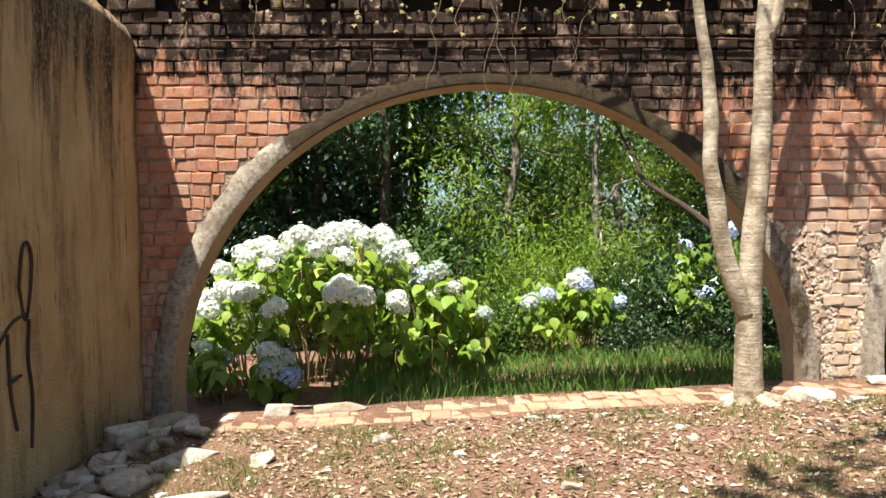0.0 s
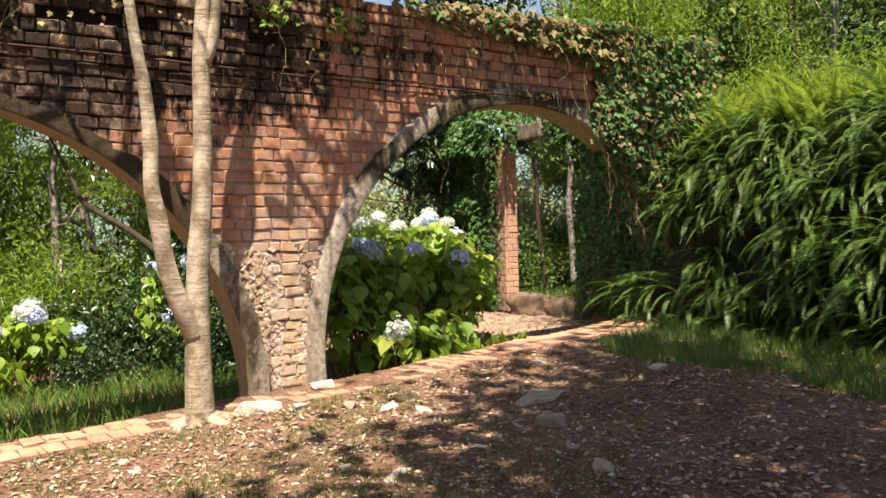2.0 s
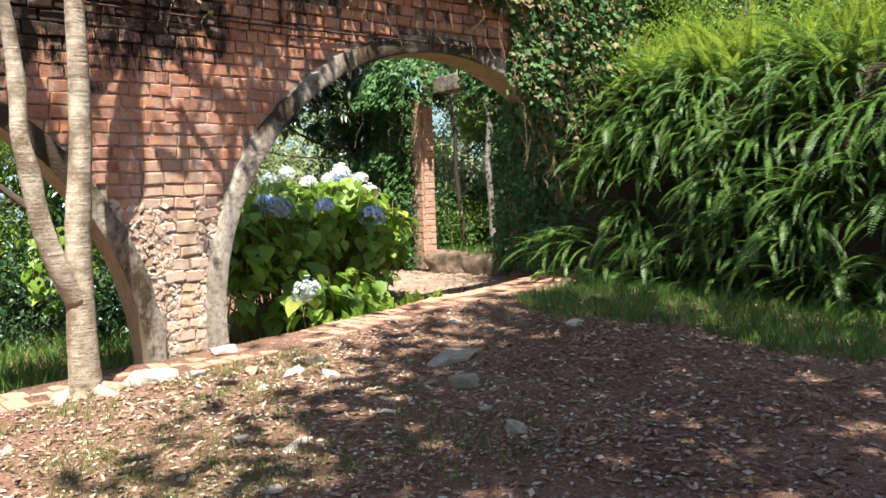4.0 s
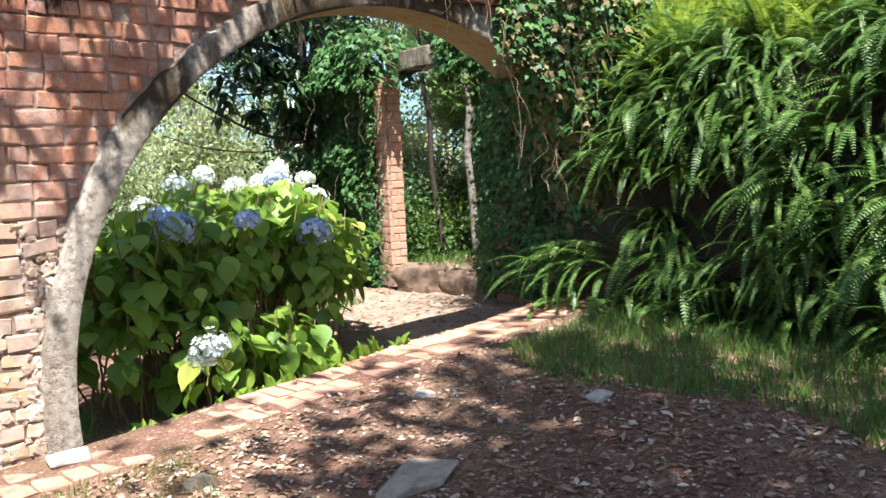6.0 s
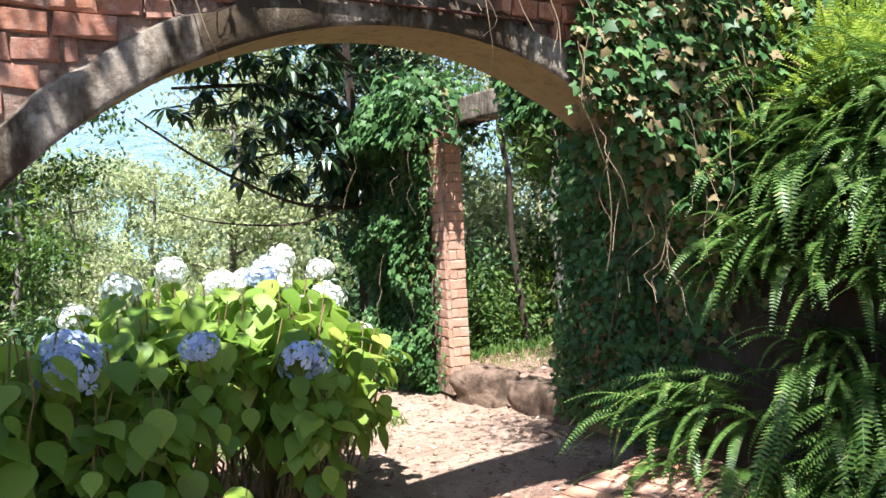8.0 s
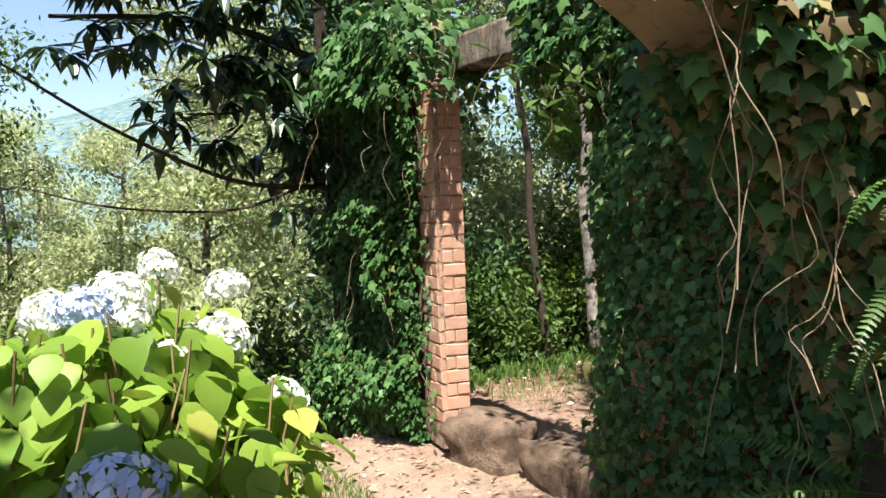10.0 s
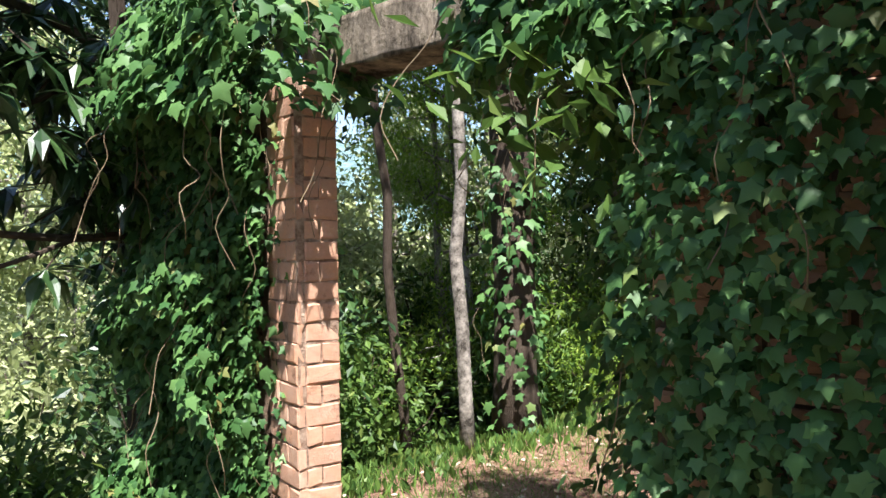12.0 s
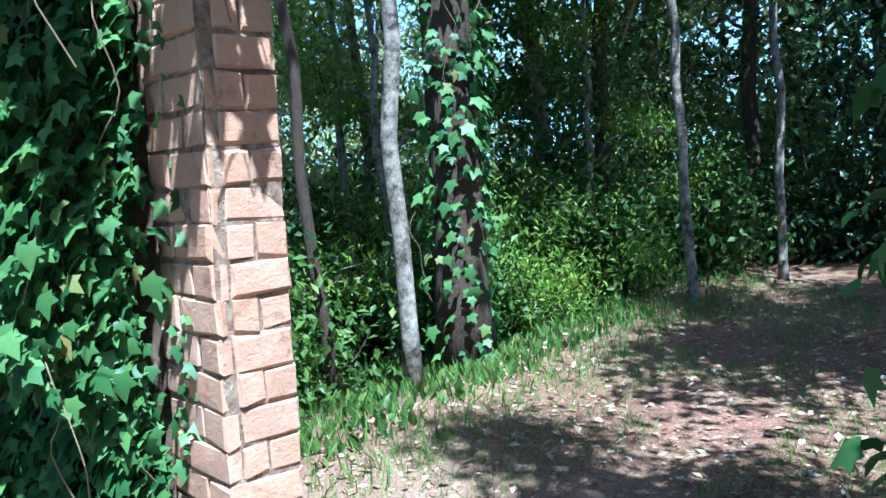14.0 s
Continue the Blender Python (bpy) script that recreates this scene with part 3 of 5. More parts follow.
def tree(name, seed, height, radius, crown_lo, spread, count, size, bark, leaf, label, shape=DIAMOND, lean=0.06, limbs=9, clump=0.3):
    """A whole tree at the origin: trunk with limbs, and a crown of small leaves in clumps."""
    rng = random.Random(seed)
    root = new(name)
    top = Vector((rng.uniform(-1, 1) * lean * height, rng.uniform(-1, 1) * lean * height, height))
    pts, rad = limb((0, 0, -0.5), top, radius, radius * 0.25, rng, 0.03, 12)
    rad[0] *= 1.35
    pieces, tips = [tube(pts, rad, 10)], []
    for i in range(limbs):
        s = crown_lo / height + (1 - crown_lo / height) * (i + rng.random() * 0.6) / limbs
        base = pts[min(12, int(s * 12))].lerp(pts[min(12, int(s * 12) + 1)], s * 12 % 1)
        a = rng.uniform(0, 2 * math.pi)
        ln = spread * rng.uniform(0.6, 1.1) * (1 - 0.45 * s)
        end = base + Vector((math.cos(a) * ln, math.sin(a) * ln, ln * rng.uniform(0.0, 0.6)))
        lp, lr = limb(base, end, radius * 0.35, radius * 0.06, rng, 0.25)
        pieces.append(tube(lp, lr, 6, False))
        tips += lp[2:]
        for _ in range(5):
            b0 = lp[rng.randrange(2, 6)]
            e0 = b0 + Vector((rng.uniform(-1, 1), rng.uniform(-1, 1), rng.uniform(-0.5, 0.7))) * ln * 0.45
            tp, tr = limb(b0, e0, radius * 0.10, radius * 0.025, rng, 0.25, 4)
            pieces.append(tube(tp, tr, 4, False))
            tips += tp[1:]
    tips.append(pts[-1])
    smooth(part("trunk", joined(pieces), bark, root))
    part("crown", crown_leaves(rng, tips, count, clump, size, shape), leaf, root)
    return tagged(root, label, "tree")


def bush(name, seed, w, h, count, size, leaf, label, shape=DIAMOND, category="shrub"):
    rng = random.Random(seed)
    root = new(name)
    pieces, tips = [], []
    for i in range(14):
        a, q = rng.uniform(0, 6.283), rng.uniform(0.2, 1) * w
        e = Vector((math.cos(a) * q, math.sin(a) * q, h * rng.uniform(0.5, 1.0) * (1 - 0.3 * q / w)))
        lp, lr = limb((e.x * 0.15, e.y * 0.15, -0.2), e, 0.022, 0.006, rng, 0.2, 5)
        pieces.append(tube(lp, lr, 4, False))
        tips += lp[1:]
        for _ in range(3):
            b0 = lp[rng.randrange(2, 6)]
            tips.append(b0 + Vector((rng.uniform(-1, 1), rng.uniform(-1, 1), rng.uniform(-0.6, 0.7))) * 0.35 * w)
    part("stem_tangle", joined(pieces), M["bark_dark"], root)
    part("foliage", crown_leaves(rng, tips, count, 0.2 * (w + h) / 2, size, shape, 0.9), leaf, root)
    return tagged(root, label, category)


# ---- things near the arches ----
# forked pale tree in front of the pier
fork = new("forked_tree")
pieces = []
main = spline([(2.0, 5.26, -0.1), (1.995, 5.26, 0.2), (1.99, 5.26, 0.58), (2.0, 5.26, 1.02), (2.015, 5.25, 1.32), (2.047, 5.25, 1.68), (2.06, 5.25, 2.12), (2.062, 5.25, 2.55), (2.10, 5.24, 3.0), (2.24, 5.2, 3.8), (2.4, 5.1, 5.2), (2.5, 4.9, 7.0)], 5)
rad = [0.165, 0.15, 0.138, 0.125, 0.117, 0.111, 0.106, 0.103, 0.10, 0.098, 0.095, 0.092, 0.09, 0.088, 0.086, 0.086, 0.084, 0.083, 0.086, 0.082, 0.084, 0.078, 0.076, 0.075, 0.075, 0.074, 0.072, 0.071, 0.07, 0.069]
rad += [max(0.03, 0.068 - 0.0013 * i) for i in range(len(main) - len(rad))]
smooth(part("trunk", tube(main, [0.89 * r for r in rad], 16), M["bark_pale"], fork))
second = spline([(1.975, 5.25, 0.74), (1.915, 5.235, 0.87), (1.845, 5.22, 1.03), (1.79, 5.22, 1.24), (1.752, 5.22, 1.5), (1.715, 5.22, 1.72), (1.718, 5.22, 1.99), (1.69, 5.22, 2.33), (1.645, 5.22, 2.61), (1.58, 5.2, 3.1), (1.45, 5.1, 4.2), (1.25, 4.9, 5.6)], 5)
smooth(part("limb", tube(second, [0.072 - 0.0009 * i + 0.007 * math.exp(-((i - 20) / 2.0) ** 2) + 0.006 * math.exp(-((i - 30) / 1.2) ** 2) for i in range(len(second))], 12), M["bark_pale"], fork))
# roots that spread from the foot
for a, l in ((-0.3, 0.42), (0.9, 0.25), (2.6, 0.3), (4.1, 0.28), (5.3, 0.36)):
    q = [(2.0 + math.cos(a) * l * t, 5.26 + math.sin(a) * l * t, gz(2.0 + math.cos(a) * l * t, 5.26 + math.sin(a) * l * t) + 0.05 * (1 - t) ** 2 - 0.045) for t in (0.1, 0.35, 0.6, 0.8, 1.0)]
    smooth(part("root", tube(spline(q, 3), [0.075 - 0.0045 * i for i in range(13)], 8), M["bark_pale"], fork))
third = spline([(2.08, 5.24, 2.52), (2.14, 5.2, 2.75), (2.12, 5.1, 3.3), (1.95, 4.9, 4.8)], 5)
smooth(part("limb", tube(third, [0.045 - 0.0015 * i for i in range(len(third))], 8), M["bark_pale"], fork))
low = spline([(1.78, 5.24, 1.27), (1.63, 5.4, 1.43), (1.40, 5.62, 1.62), (1.35, 5.7, 1.76), (1.30, 5.85, 1.93), (1.24, 6.15, 2.2)], 5)
smooth(part("limb", tube(low, [0.024 - 0.0007 * i for i in range(len(low))], 8), M["bark_dark"], fork, "thin dark crooked limb"))
rt = random.Random(44)
for a, b in (((2.1, 5.2, 3.7), (0.4, 4.7, 4.4)), ((1.55, 5.15, 3.6), (-0.6, 4.6, 4.8)), ((2.15, 5.15, 4.0), (3.6, 4.5, 4.6)), ((1.5, 5.1, 4.0), (0.6, 4.2, 5.4)), ((2.2, 5.1, 4.6), (4.3, 4.3, 5.2)), ((2.2, 5.05, 3.4), (3.0, 4.8, 4.3))):
    lp, lr = limb(a, b, 0.034, 0.012, rt, 0.22, 7)
    pieces = [tube(lp, lr, 6, False)]
    for _ in range(9):
        b0 = lp[rt.randrange(2, 8)]
        tp, tr = limb(b0, b0 + Vector((rt.uniform(-0.7, 0.7), rt.uniform(-0.4, 0.3), rt.uniform(-0.1, 0.6))), 0.011, 0.004, rt, 0.2, 4)
        pieces.append(tube(tp, tr, 4, False))
    smooth(part("limb", joined(pieces), M["bark_pale"], fork))
tips = [(1.3, 4.9, 5.6), (2.3, 4.9, 7.0), (1.6, 4.6, 6.4), (2.6, 4.5, 6.0), (1.0, 5.2, 6.3), (2.5, 4.8, 4.9)]
lp, lr = limb((2.15, 5.22, 3.4), (3.5, 5.9, 5.0), 0.035, 0.012, rt, 0.15, 7)
smooth(part("limb", tube(lp, lr, 6, False), M["bark_pale"], fork))
part("crown", crown_leaves(random.Random(6), [(3.1, 5.6, 4.5), (3.4, 5.9, 4.9), (3.0, 5.9, 4.4), (3.6, 5.7, 4.6), (2.7, 5.6, 4.4), (3.1, 5.2, 4.2), (2.9, 5.0, 4.4), (3.3, 5.3, 4.0), (3.5, 5.2, 4.5)], 1150, 0.22, 0.11, DIAMOND), M["wood_leaf"], fork)
part("crown", crown_leaves(random.Random(3), tips, 260, 0.45, 0.1, DIAMOND), M["wood_leaf"], fork)
tagged(fork, "pale-barked tree forking low, growing before the brick pier", "tree")


# ---- hydrangeas ----
def flower_head(g, n=64, r=0.1):
    """A mop-head of four-petalled florets."""
    i = np.arange(n) + 0.5
    ph, th = np.arccos(1 - 1.55 * i / n), np.pi * (1 + 5 ** 0.5) * i
    N = np.stack([np.cos(th) * np.sin(ph), np.sin(th) * np.sin(ph), np.cos(ph)], 1)
    N += g.normal(0, 0.1, N.shape)
    P = N * np.array([r, r, r * 0.78]) * g.uniform(0.9, 1.08, (n, 1))
    return scatter(FLORET, P, np.cross(N, g.normal(0, 1, (n, 3))), N, r * g.uniform(0.36, 0.5, n))


def hydrangea(seed, stems, label, leaf_size=0.13, per=11, flowers=(0.75, 0.2, 0.05), full=1.0):
    """stems: rows of foot x, y and tip x, y, z; each stem has leaves in pairs and mostly a flower head."""
    g = np.random.default_rng(seed)
    rng = random.Random(seed)
    root = new("hydrangea")
    sv, P, Y, U, S, heads = [], [], [], [], [], []
    for fx, fy, tx, ty, tz in stems:
        f0 = gz(fx, fy)
        pts, rad_ = limb((fx, fy, f0 - 0.05), (tx, ty, tz), 0.009, 0.004, rng, 0.12, 7)
        sv.append(tube(pts, rad_, 4, False))
        h = (tz - f0)
        for q in range(per):
            s = 0.50 + 0.50 * (q + rng.random()) / per
            a = rng.uniform(0, 6.283)
            o = Vector((math.cos(a), math.sin(a), 0))
            p = pts[min(6, int(s * 7))].lerp(pts[min(7, int(s * 7) + 1)], s * 7 % 1) + o * rng.uniform(0.02, 0.09)
            P.append(tuple(p))
            droop = rng.uniform(-1.6, 0.1)
            Y.append((o.x, o.y, droop))
            U.append((o.x * 0.9, o.y * 0.9 - 0.15, 0.9))
            S.append(leaf_size * rng.uniform(0.6, 1.2))
        if rng.random() < full:
            heads.append((tx, ty, tz))
    for one in sv:
        part("stem", one, M["stem"], root)
    smooth(part("leaves", scatter(OVATE, P, Y, U, S, [1.32] * len(P)), M["hyd"], root, "large fresh green toothed leaves"))
    for x, y, z in heads:
        q = rng.random()
        col = "white" if q < flowers[0] else ("blue" if q < flowers[0] + flowers[1] else "faded")
        r = rng.uniform(0.075, 0.115)
        ob = part("flower_head", flower_head(g, 84, r), M[col], root, {"white": "creamy white mop-head flower", "blue": "pale blue mop-head flower", "faded": "faded greenish mop-head flower"}[col])
        ob.location = (x, y, z)
        ob.rotation_euler = (rng.uniform(-0.5, 0.5), rng.uniform(-0.5, 0.5), rng.uniform(0, 6))
    return tagged(root, label, "hydrangea")


def hyd_stems(seed, n, cx, cy, rx, ry, ztop, zlow):
    rng = random.Random(seed)
    out = []
    for i in range(n):
        a, q = rng.uniform(0, 6.283), math.sqrt(rng.random())
        dx, dy = math.cos(a) * q, math.sin(a) * q
        tx, ty = cx + rx * dx, cy + ry * dy
        h = zlow + (ztop - zlow) * (1 - 0.85 * q ** 4) * rng.uniform(0.86, 1.05)
        out.append((cx + rx * dx * 0.72, cy + ry * dy * 0.72, tx, ty, gz(tx, ty) + h))
    return out


hydrangea(11, hyd_stems(1, 95, -1.15, 7.55, 1.15, 0.8, 1.36, 0.55), "big hydrangea bush in full white bloom on a sunny bank", per=13, flowers=(0.90, 0.04, 0.06), full=0.85)
hydrangea(12, hyd_stems(2, 22, -1.75, 6.75, 0.5, 0.35, 0.5, 0.12), "low hydrangea with drooping flower heads at the wall's foot", per=9, flowers=(0.3, 0.1, 0.6), full=0.6)
hydrangea(13, hyd_stems(3, 30, 0.0, 7.6, 0.45, 0.6, 1.0, 0.3), "leafy hydrangea with few blue heads beside the white one", per=12, flowers=(0.4, 0.4, 0.2), full=0.22)
hydrangea(14, hyd_stems(4, 42, 1.25, 8.3, 0.65, 0.55, 0.8, 0.3), "hydrangea with pale blue and white heads in the grass", per=10, flowers=(0.4, 0.35, 0.25), full=0.3)
hydrangea(15, hyd_stems(5, 34, 2.9, 8.5, 0.85, 0.6, 1.15, 0.5), "shaded hydrangea with a few blue heads under trees", per=11, flowers=(0.2, 0.6, 0.2), full=0.25)
hydrangea(16, hyd_stems(6, 115, 4.76, 7.2, 1.05, 0.74, 1.34, 0.7), "tall hydrangea with big leaves and white heads by the path", 0.15, 15, (0.62, 0.16, 0.22), 0.13)
hydrangea(17, hyd_stems(7, 52, 3.85, 6.65, 0.65, 0.5, 1.25, 0.3), "leafy hydrangea with drooping leaves under the arch", 0.15, 13, (0.1, 0.4, 0.5), 0.07)
hydrangea(18, hyd_stems(8, 20, 4.3, 6.2, 0.6, 0.22, 0.55, 0.12), "low hydrangea shoots beside the brick edging", 0.15, 9, (0, 0.5, 0.5), 0.0)

rh = random.Random(64)
TALL = [(5.67, 7.71, 1.50), (5.54, 7.38, 1.33), (5.22, 7.49, 1.52), (5.40, 7.68, 1.60), (5.0, 7.7, 1.46), (5.30, 7.25, 1.30), (4.7, 7.6, 1.56)]
hydrangea(19, [(x - 0.15 + rh.uniform(-.1, .1), y - 0.05 + rh.uniform(-.1, .1), x, y, z) for x, y, z in TALL], "upright hydrangea shoots with white heads beside the path", 0.125, 20, (0.9, 0.05, 0.05), 1.0)
hydrangea(20, hyd_stems(9, 34, 5.42, 7.48, 0.34, 0.34, 1.12, 0.5), "bright leafy hydrangea shoots beside the path", 0.13, 16, (1, 0, 0), 0.0)
hydrangea(23, [(3.9, 6.0, 3.86, 5.84, 0.56)], "single low hydrangea shoot with a blue head", 0.15, 9, (0, 0, 1), 1.0)

# ---- ferns ----
def fern_mesh(seed, fronds, length, hang):
    """A clump of sword-fern fronds that arch out towards -x and hang."""
    rng = random.Random(seed)
    V, F = [], []
    P, Y, U, S = [], [], [], []
    for _ in range(fronds):
        a = rng.uniform(-1.3, 1.3)
        d = Vector((-math.cos(a), math.sin(a), 0))
        l = length * rng.uniform(0.65, 1.3)
        up = rng.uniform(0.1, 0.9) if hang > 0.3 else rng.uniform(0.4, 2.0)
        pts = []
        p, v = Vector((rng.uniform(-.1, .1), rng.uniform(-.15, .15), rng.uniform(-.1, .1))), (d + Vector((0, 0, up))).normalized()
        n = 40
        for i in range(n):
            pts.append(p.copy())
            p = p + v * (l / n)
            v = (v + Vector((0, 0, -hang * (0.03 + 0.10 * i / n)))).normalized()
        tv, tf = tube(pts[::4], [0.0026 * (1 - 0.7 * i / 10) for i in range(len(pts[::4]))], 3, False)
        o = len(V)
        V += tv
        F += [tuple(q + o for q in f) for f in tf]
        twist = rng.uniform(-0.5, 0.5)
        for i in range(3, n):
            t = (pts[min(i + 1, n - 1)] - pts[i - 1]).normalized()
            sd = t.cross(Vector((0, 0, 1)))
            if sd.length < 0.05:
                sd = Vector((-d.y, d.x, 0))
            sd.normalize()
            nrm = (sd.cross(t) + sd * twist).normalized()
            sd = t.cross(nrm).normalized()
            w = 0.034 * min(1, i / 6) * (1 - (i / n) ** 2.5) * l / 0.65 + 0.006
            for s in (-1, 1):
                P.append(tuple(pts[i]))
                Y.append(tuple(sd * s + t * 0.35 + Vector((0, 0, -0.12))))
                U.append(tuple(nrm))
                S.append(w)
    pin = (np.array([(-.16, 0, 0), (.20, 0, 0), (.05, 1, -.05), (-.12, .75, .03)]), [(0, 1, 2, 3)])
    k1 = [s / 0.05 for s in S]
    v2, f2 = scatter(pin, P, Y, U, S, [min(1.5, 0.75 / max(q, 0.4)) for q in k1])
    o = len(V)
    V += v2
    F += [tuple(q + o for q in f) for f in f2]
    return V, F


fern_kinds = [part("fern", fern_mesh(40 + i, (15, 14, 15, 26)[i], (0.62, 0.7, 0.66, 0.6)[i], (0.42, 0.7, 0.55, 0.29)[i]), M["fern_sun_tone" if i == 3 else "fern"]) for i in range(4)]
rng = random.Random(77)
slots = []
for i in range(290):
    u, v = rng.uniform(0.42, 1.0), 0.04 + 0.68 * ((i * 0.618) % 1)
    p = bank_point(u, v)
    slots.append((p, v))
for i, (p, v) in enumerate(slots):
    # higher clumps mostly take the colour with sunlight painted in
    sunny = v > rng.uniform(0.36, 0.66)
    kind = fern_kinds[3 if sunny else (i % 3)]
    m = pose(p.x - 0.05, p.y, p.z, 0, rng.uniform(-25, 15) if v < 0.5 else rng.uniform(0, 30), rng.uniform(-40, 40)) @ Matrix.Scale(rng.uniform(0.75, 1.25), 4)
    if i < 4:
        ob = fern_kinds[i]
        ob.matrix_basis = m
    else:
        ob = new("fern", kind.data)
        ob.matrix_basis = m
    tagged(ob, "sword fern painted sunlit yellow-green on top of the bank" if sunny else "sword fern painted shaded green, long fronds hanging down the bank", "fern", "ferns on the bank")

# ---- ivy ----
def ivy(name, seed, label, sampler, count, size, leaf=None, vines=30, parent=None):
    """Ivy over a surface: sampler(rng) gives a place and the outward way."""
    rng = random.Random(seed)
    root = parent or new(name)
    P, Y, U, S, vv = [], [], [], [], []
    for _ in range(count):
        p, nrm = sampler(rng)
        P.append(tuple(p + nrm * rng.uniform(-0.03, 0.09)))
        Y.append((rng.uniform(-0.6, 0.6) + nrm.x * 0.3, rng.uniform(-0.6, 0.6) + nrm.y * 0.3, rng.uniform(-1.2, -0.2)))
        U.append(tuple(nrm + Vector((rng.uniform(-.6, .6), rng.uniform(-.6, .6), rng.uniform(0, 1.5)))))
        S.append(size * rng.uniform(0.5, 1.25))
    smooth(part("leaves", scatter(IVY, P, Y, U, S), leaf or M["ivy"], root))
    for _ in range(vines):
        p, nrm = sampler(rng)
        pts = [p + nrm * 0.05]
        for _ in range(6):
            pts.append(pts[-1] + Vector((rng.uniform(-.06, .06), rng.uniform(-.07, .07), -rng.uniform(0.05, 0.16))) + nrm * rng.uniform(-0.02, 0.025))
        vv.append(tube(spline(pts, 3), [0.002] * 19, 4, False))
    if vv:
        part("vines", joined(vv), M["vine"], root, "thin dry trailing vines")
    return tagged(root, label, "ivy")


def on_box(x0, x1, y0, y1, z0, z1, bulge=0.12, sides="xys"):
    """A sampler over a bulging box: its -x face, -y and +y ends and top."""
    def pick(r):
        q = r.random()
        y, z, x = r.uniform(y0, y1), r.uniform(z0, z1), r.uniform(x0, x1)
        if q < 0.62 or sides == "x":
            b = bulge * (noise.noise((y * 2.2, z * 2.2, x0)) + 0.5) * r.random() ** 0.5 + 0.02
            return Vector((x0 - b, y, z)), Vector((-1, 0, 0.1))
        if q < 0.76:
            return Vector((x, y0 - bulge * r.random(), z)), Vector((0, -1, 0.1))
        if q < 0.88:
            return Vector((x, y1 + bulge * r.random(), z)), Vector((0, 1, 0.1))
        return Vector((x, y, z1 + bulge * r.random())), Vector((-0.3, 0, 1))
    return pick


ivy("ivy", 21, "dark glossy ivy covering the wall beside the brick jamb", on_box(7.33, 7.6, 8.90, 9.95, 0.25, 2.85, 0.36, "x"), 11500, 0.063, vines=30)
ivy("ivy", 38, "ivy clinging to the edge of the brick jamb", on_box(7.30, 7.42, 8.88, 9.02, 0.4, 2.6, 0.07), 1700, 0.06, vines=10)
ivy("ivy", 22, "sunlit ivy crown on top of the brick jamb", on_box(7.02, 7.6, 8.55, 9.4, 2.45, 2.95, 0.14), 1500, 0.075, vines=12)
ivy("ivy", 23, "thick ivy over the broken wall at the doorway", on_box(7.3, 7.6, 6.0, 7.12, 0.4, 3.0, 0.22), 10500, 0.052, vines=30)


def arch_end(r):
    """The east end of the arcade, its face and top."""
    x, z = r.uniform(6.0, 7.5), r.uniform(0.5, 3.3)
    lo = intrados(min(x, 7.2))
    lo = 0.4 if lo is None else lo
    while z < lo - 0.15 * r.random():
        x, z = r.uniform(6.0, 7.5), r.uniform(0.5, 3.3)
        lo = intrados(min(x, 7.2)) or 0.4
    return Vector((x, WY - 0.06 - 0.35 * r.random() * max(0, (x - 5.9) / 1.6), z)), Vector((-0.2, -1, 0.2))


ivy("ivy", 24, "green ivy hanging over the end of the arcade", arch_end, 5200, 0.068, vines=10)
ivy("ivy", 25, "dry brown creeper hanging over the end of the arcade", arch_end, 2300, 0.065, M["ivy_dry"], vines=36)


def wall_top(r):
    x = 3.6 + 3.2 * math.sqrt(r.random())
    z = TOP + 0.04 + r.uniform(-0.32, 0.1) * (x - 3.2) / 3
    return Vector((x, WY - 0.08 - 0.1 * r.random(), z)), Vector((0, -0.7, 0.6))


ivy("creeper", 26, "yellowing creeper trailing over the wall's top", wall_top, 1500, 0.075, M["ivy_dry"], vines=14)
ivy("ivy", 27, "green ivy tufts trailing over the wall's top", wall_top, 700, 0.075, vines=10)

def arch_lip(r):
    """The lower east side of the second arch, along its lip."""
    a = radians(r.uniform(-8, 58))
    cx, cz, rr = ARCHES[1]
    q = rr - 0.02 - 0.10 * r.random()
    return Vector((cx + q * math.cos(a), r.uniform(WY - 0.12, WB), cz + q * math.sin(a))), Vector((-math.cos(a), -0.5, -0.2))


ivy("creeper", 28, "dry creeper and roots hanging from the arch's lip", arch_lip, 900, 0.065, M["ivy_dry"], vines=9)
ivy("ivy", 29, "ivy creeping under the lip of the arch", arch_lip, 1300, 0.07, vines=15)

ivy("ivy", 35, "ivy trailing over the end of the concrete lintel", on_box(7.31, 7.55, 7.05, 7.72, 2.45, 2.95, 0.12), 1200, 0.07, vines=14)


def wall_brow(r):
    """The mouldy upper courses of the arcade."""
    z = 2.62 + 0.55 * math.sqrt(r.random())
    return Vector((r.uniform(-1.9, 4.6), WY - 0.05 - 0.06 * (z - 2.6), z)), Vector((0, -1, 0.1))


ivy("rootlets", 36, "dry rootlets and withered scraps on the mouldy courses", wall_brow, 520, 0.04, M["ivy_dry"], vines=12)
ivy("weeds", 37, "small weeds growing from joints near the wall's top", lambda r: (Vector((r.choice((-1.5, -0.9, 0.55, 0.9, 2.75, 3.3)) + r.gauss(0, 0.07), WY - 0.1, 3.02 + r.gauss(0, 0.07))), Vector((0, -0.8, 0.5))), 260, 0.05, M["hyd"], vines=6)

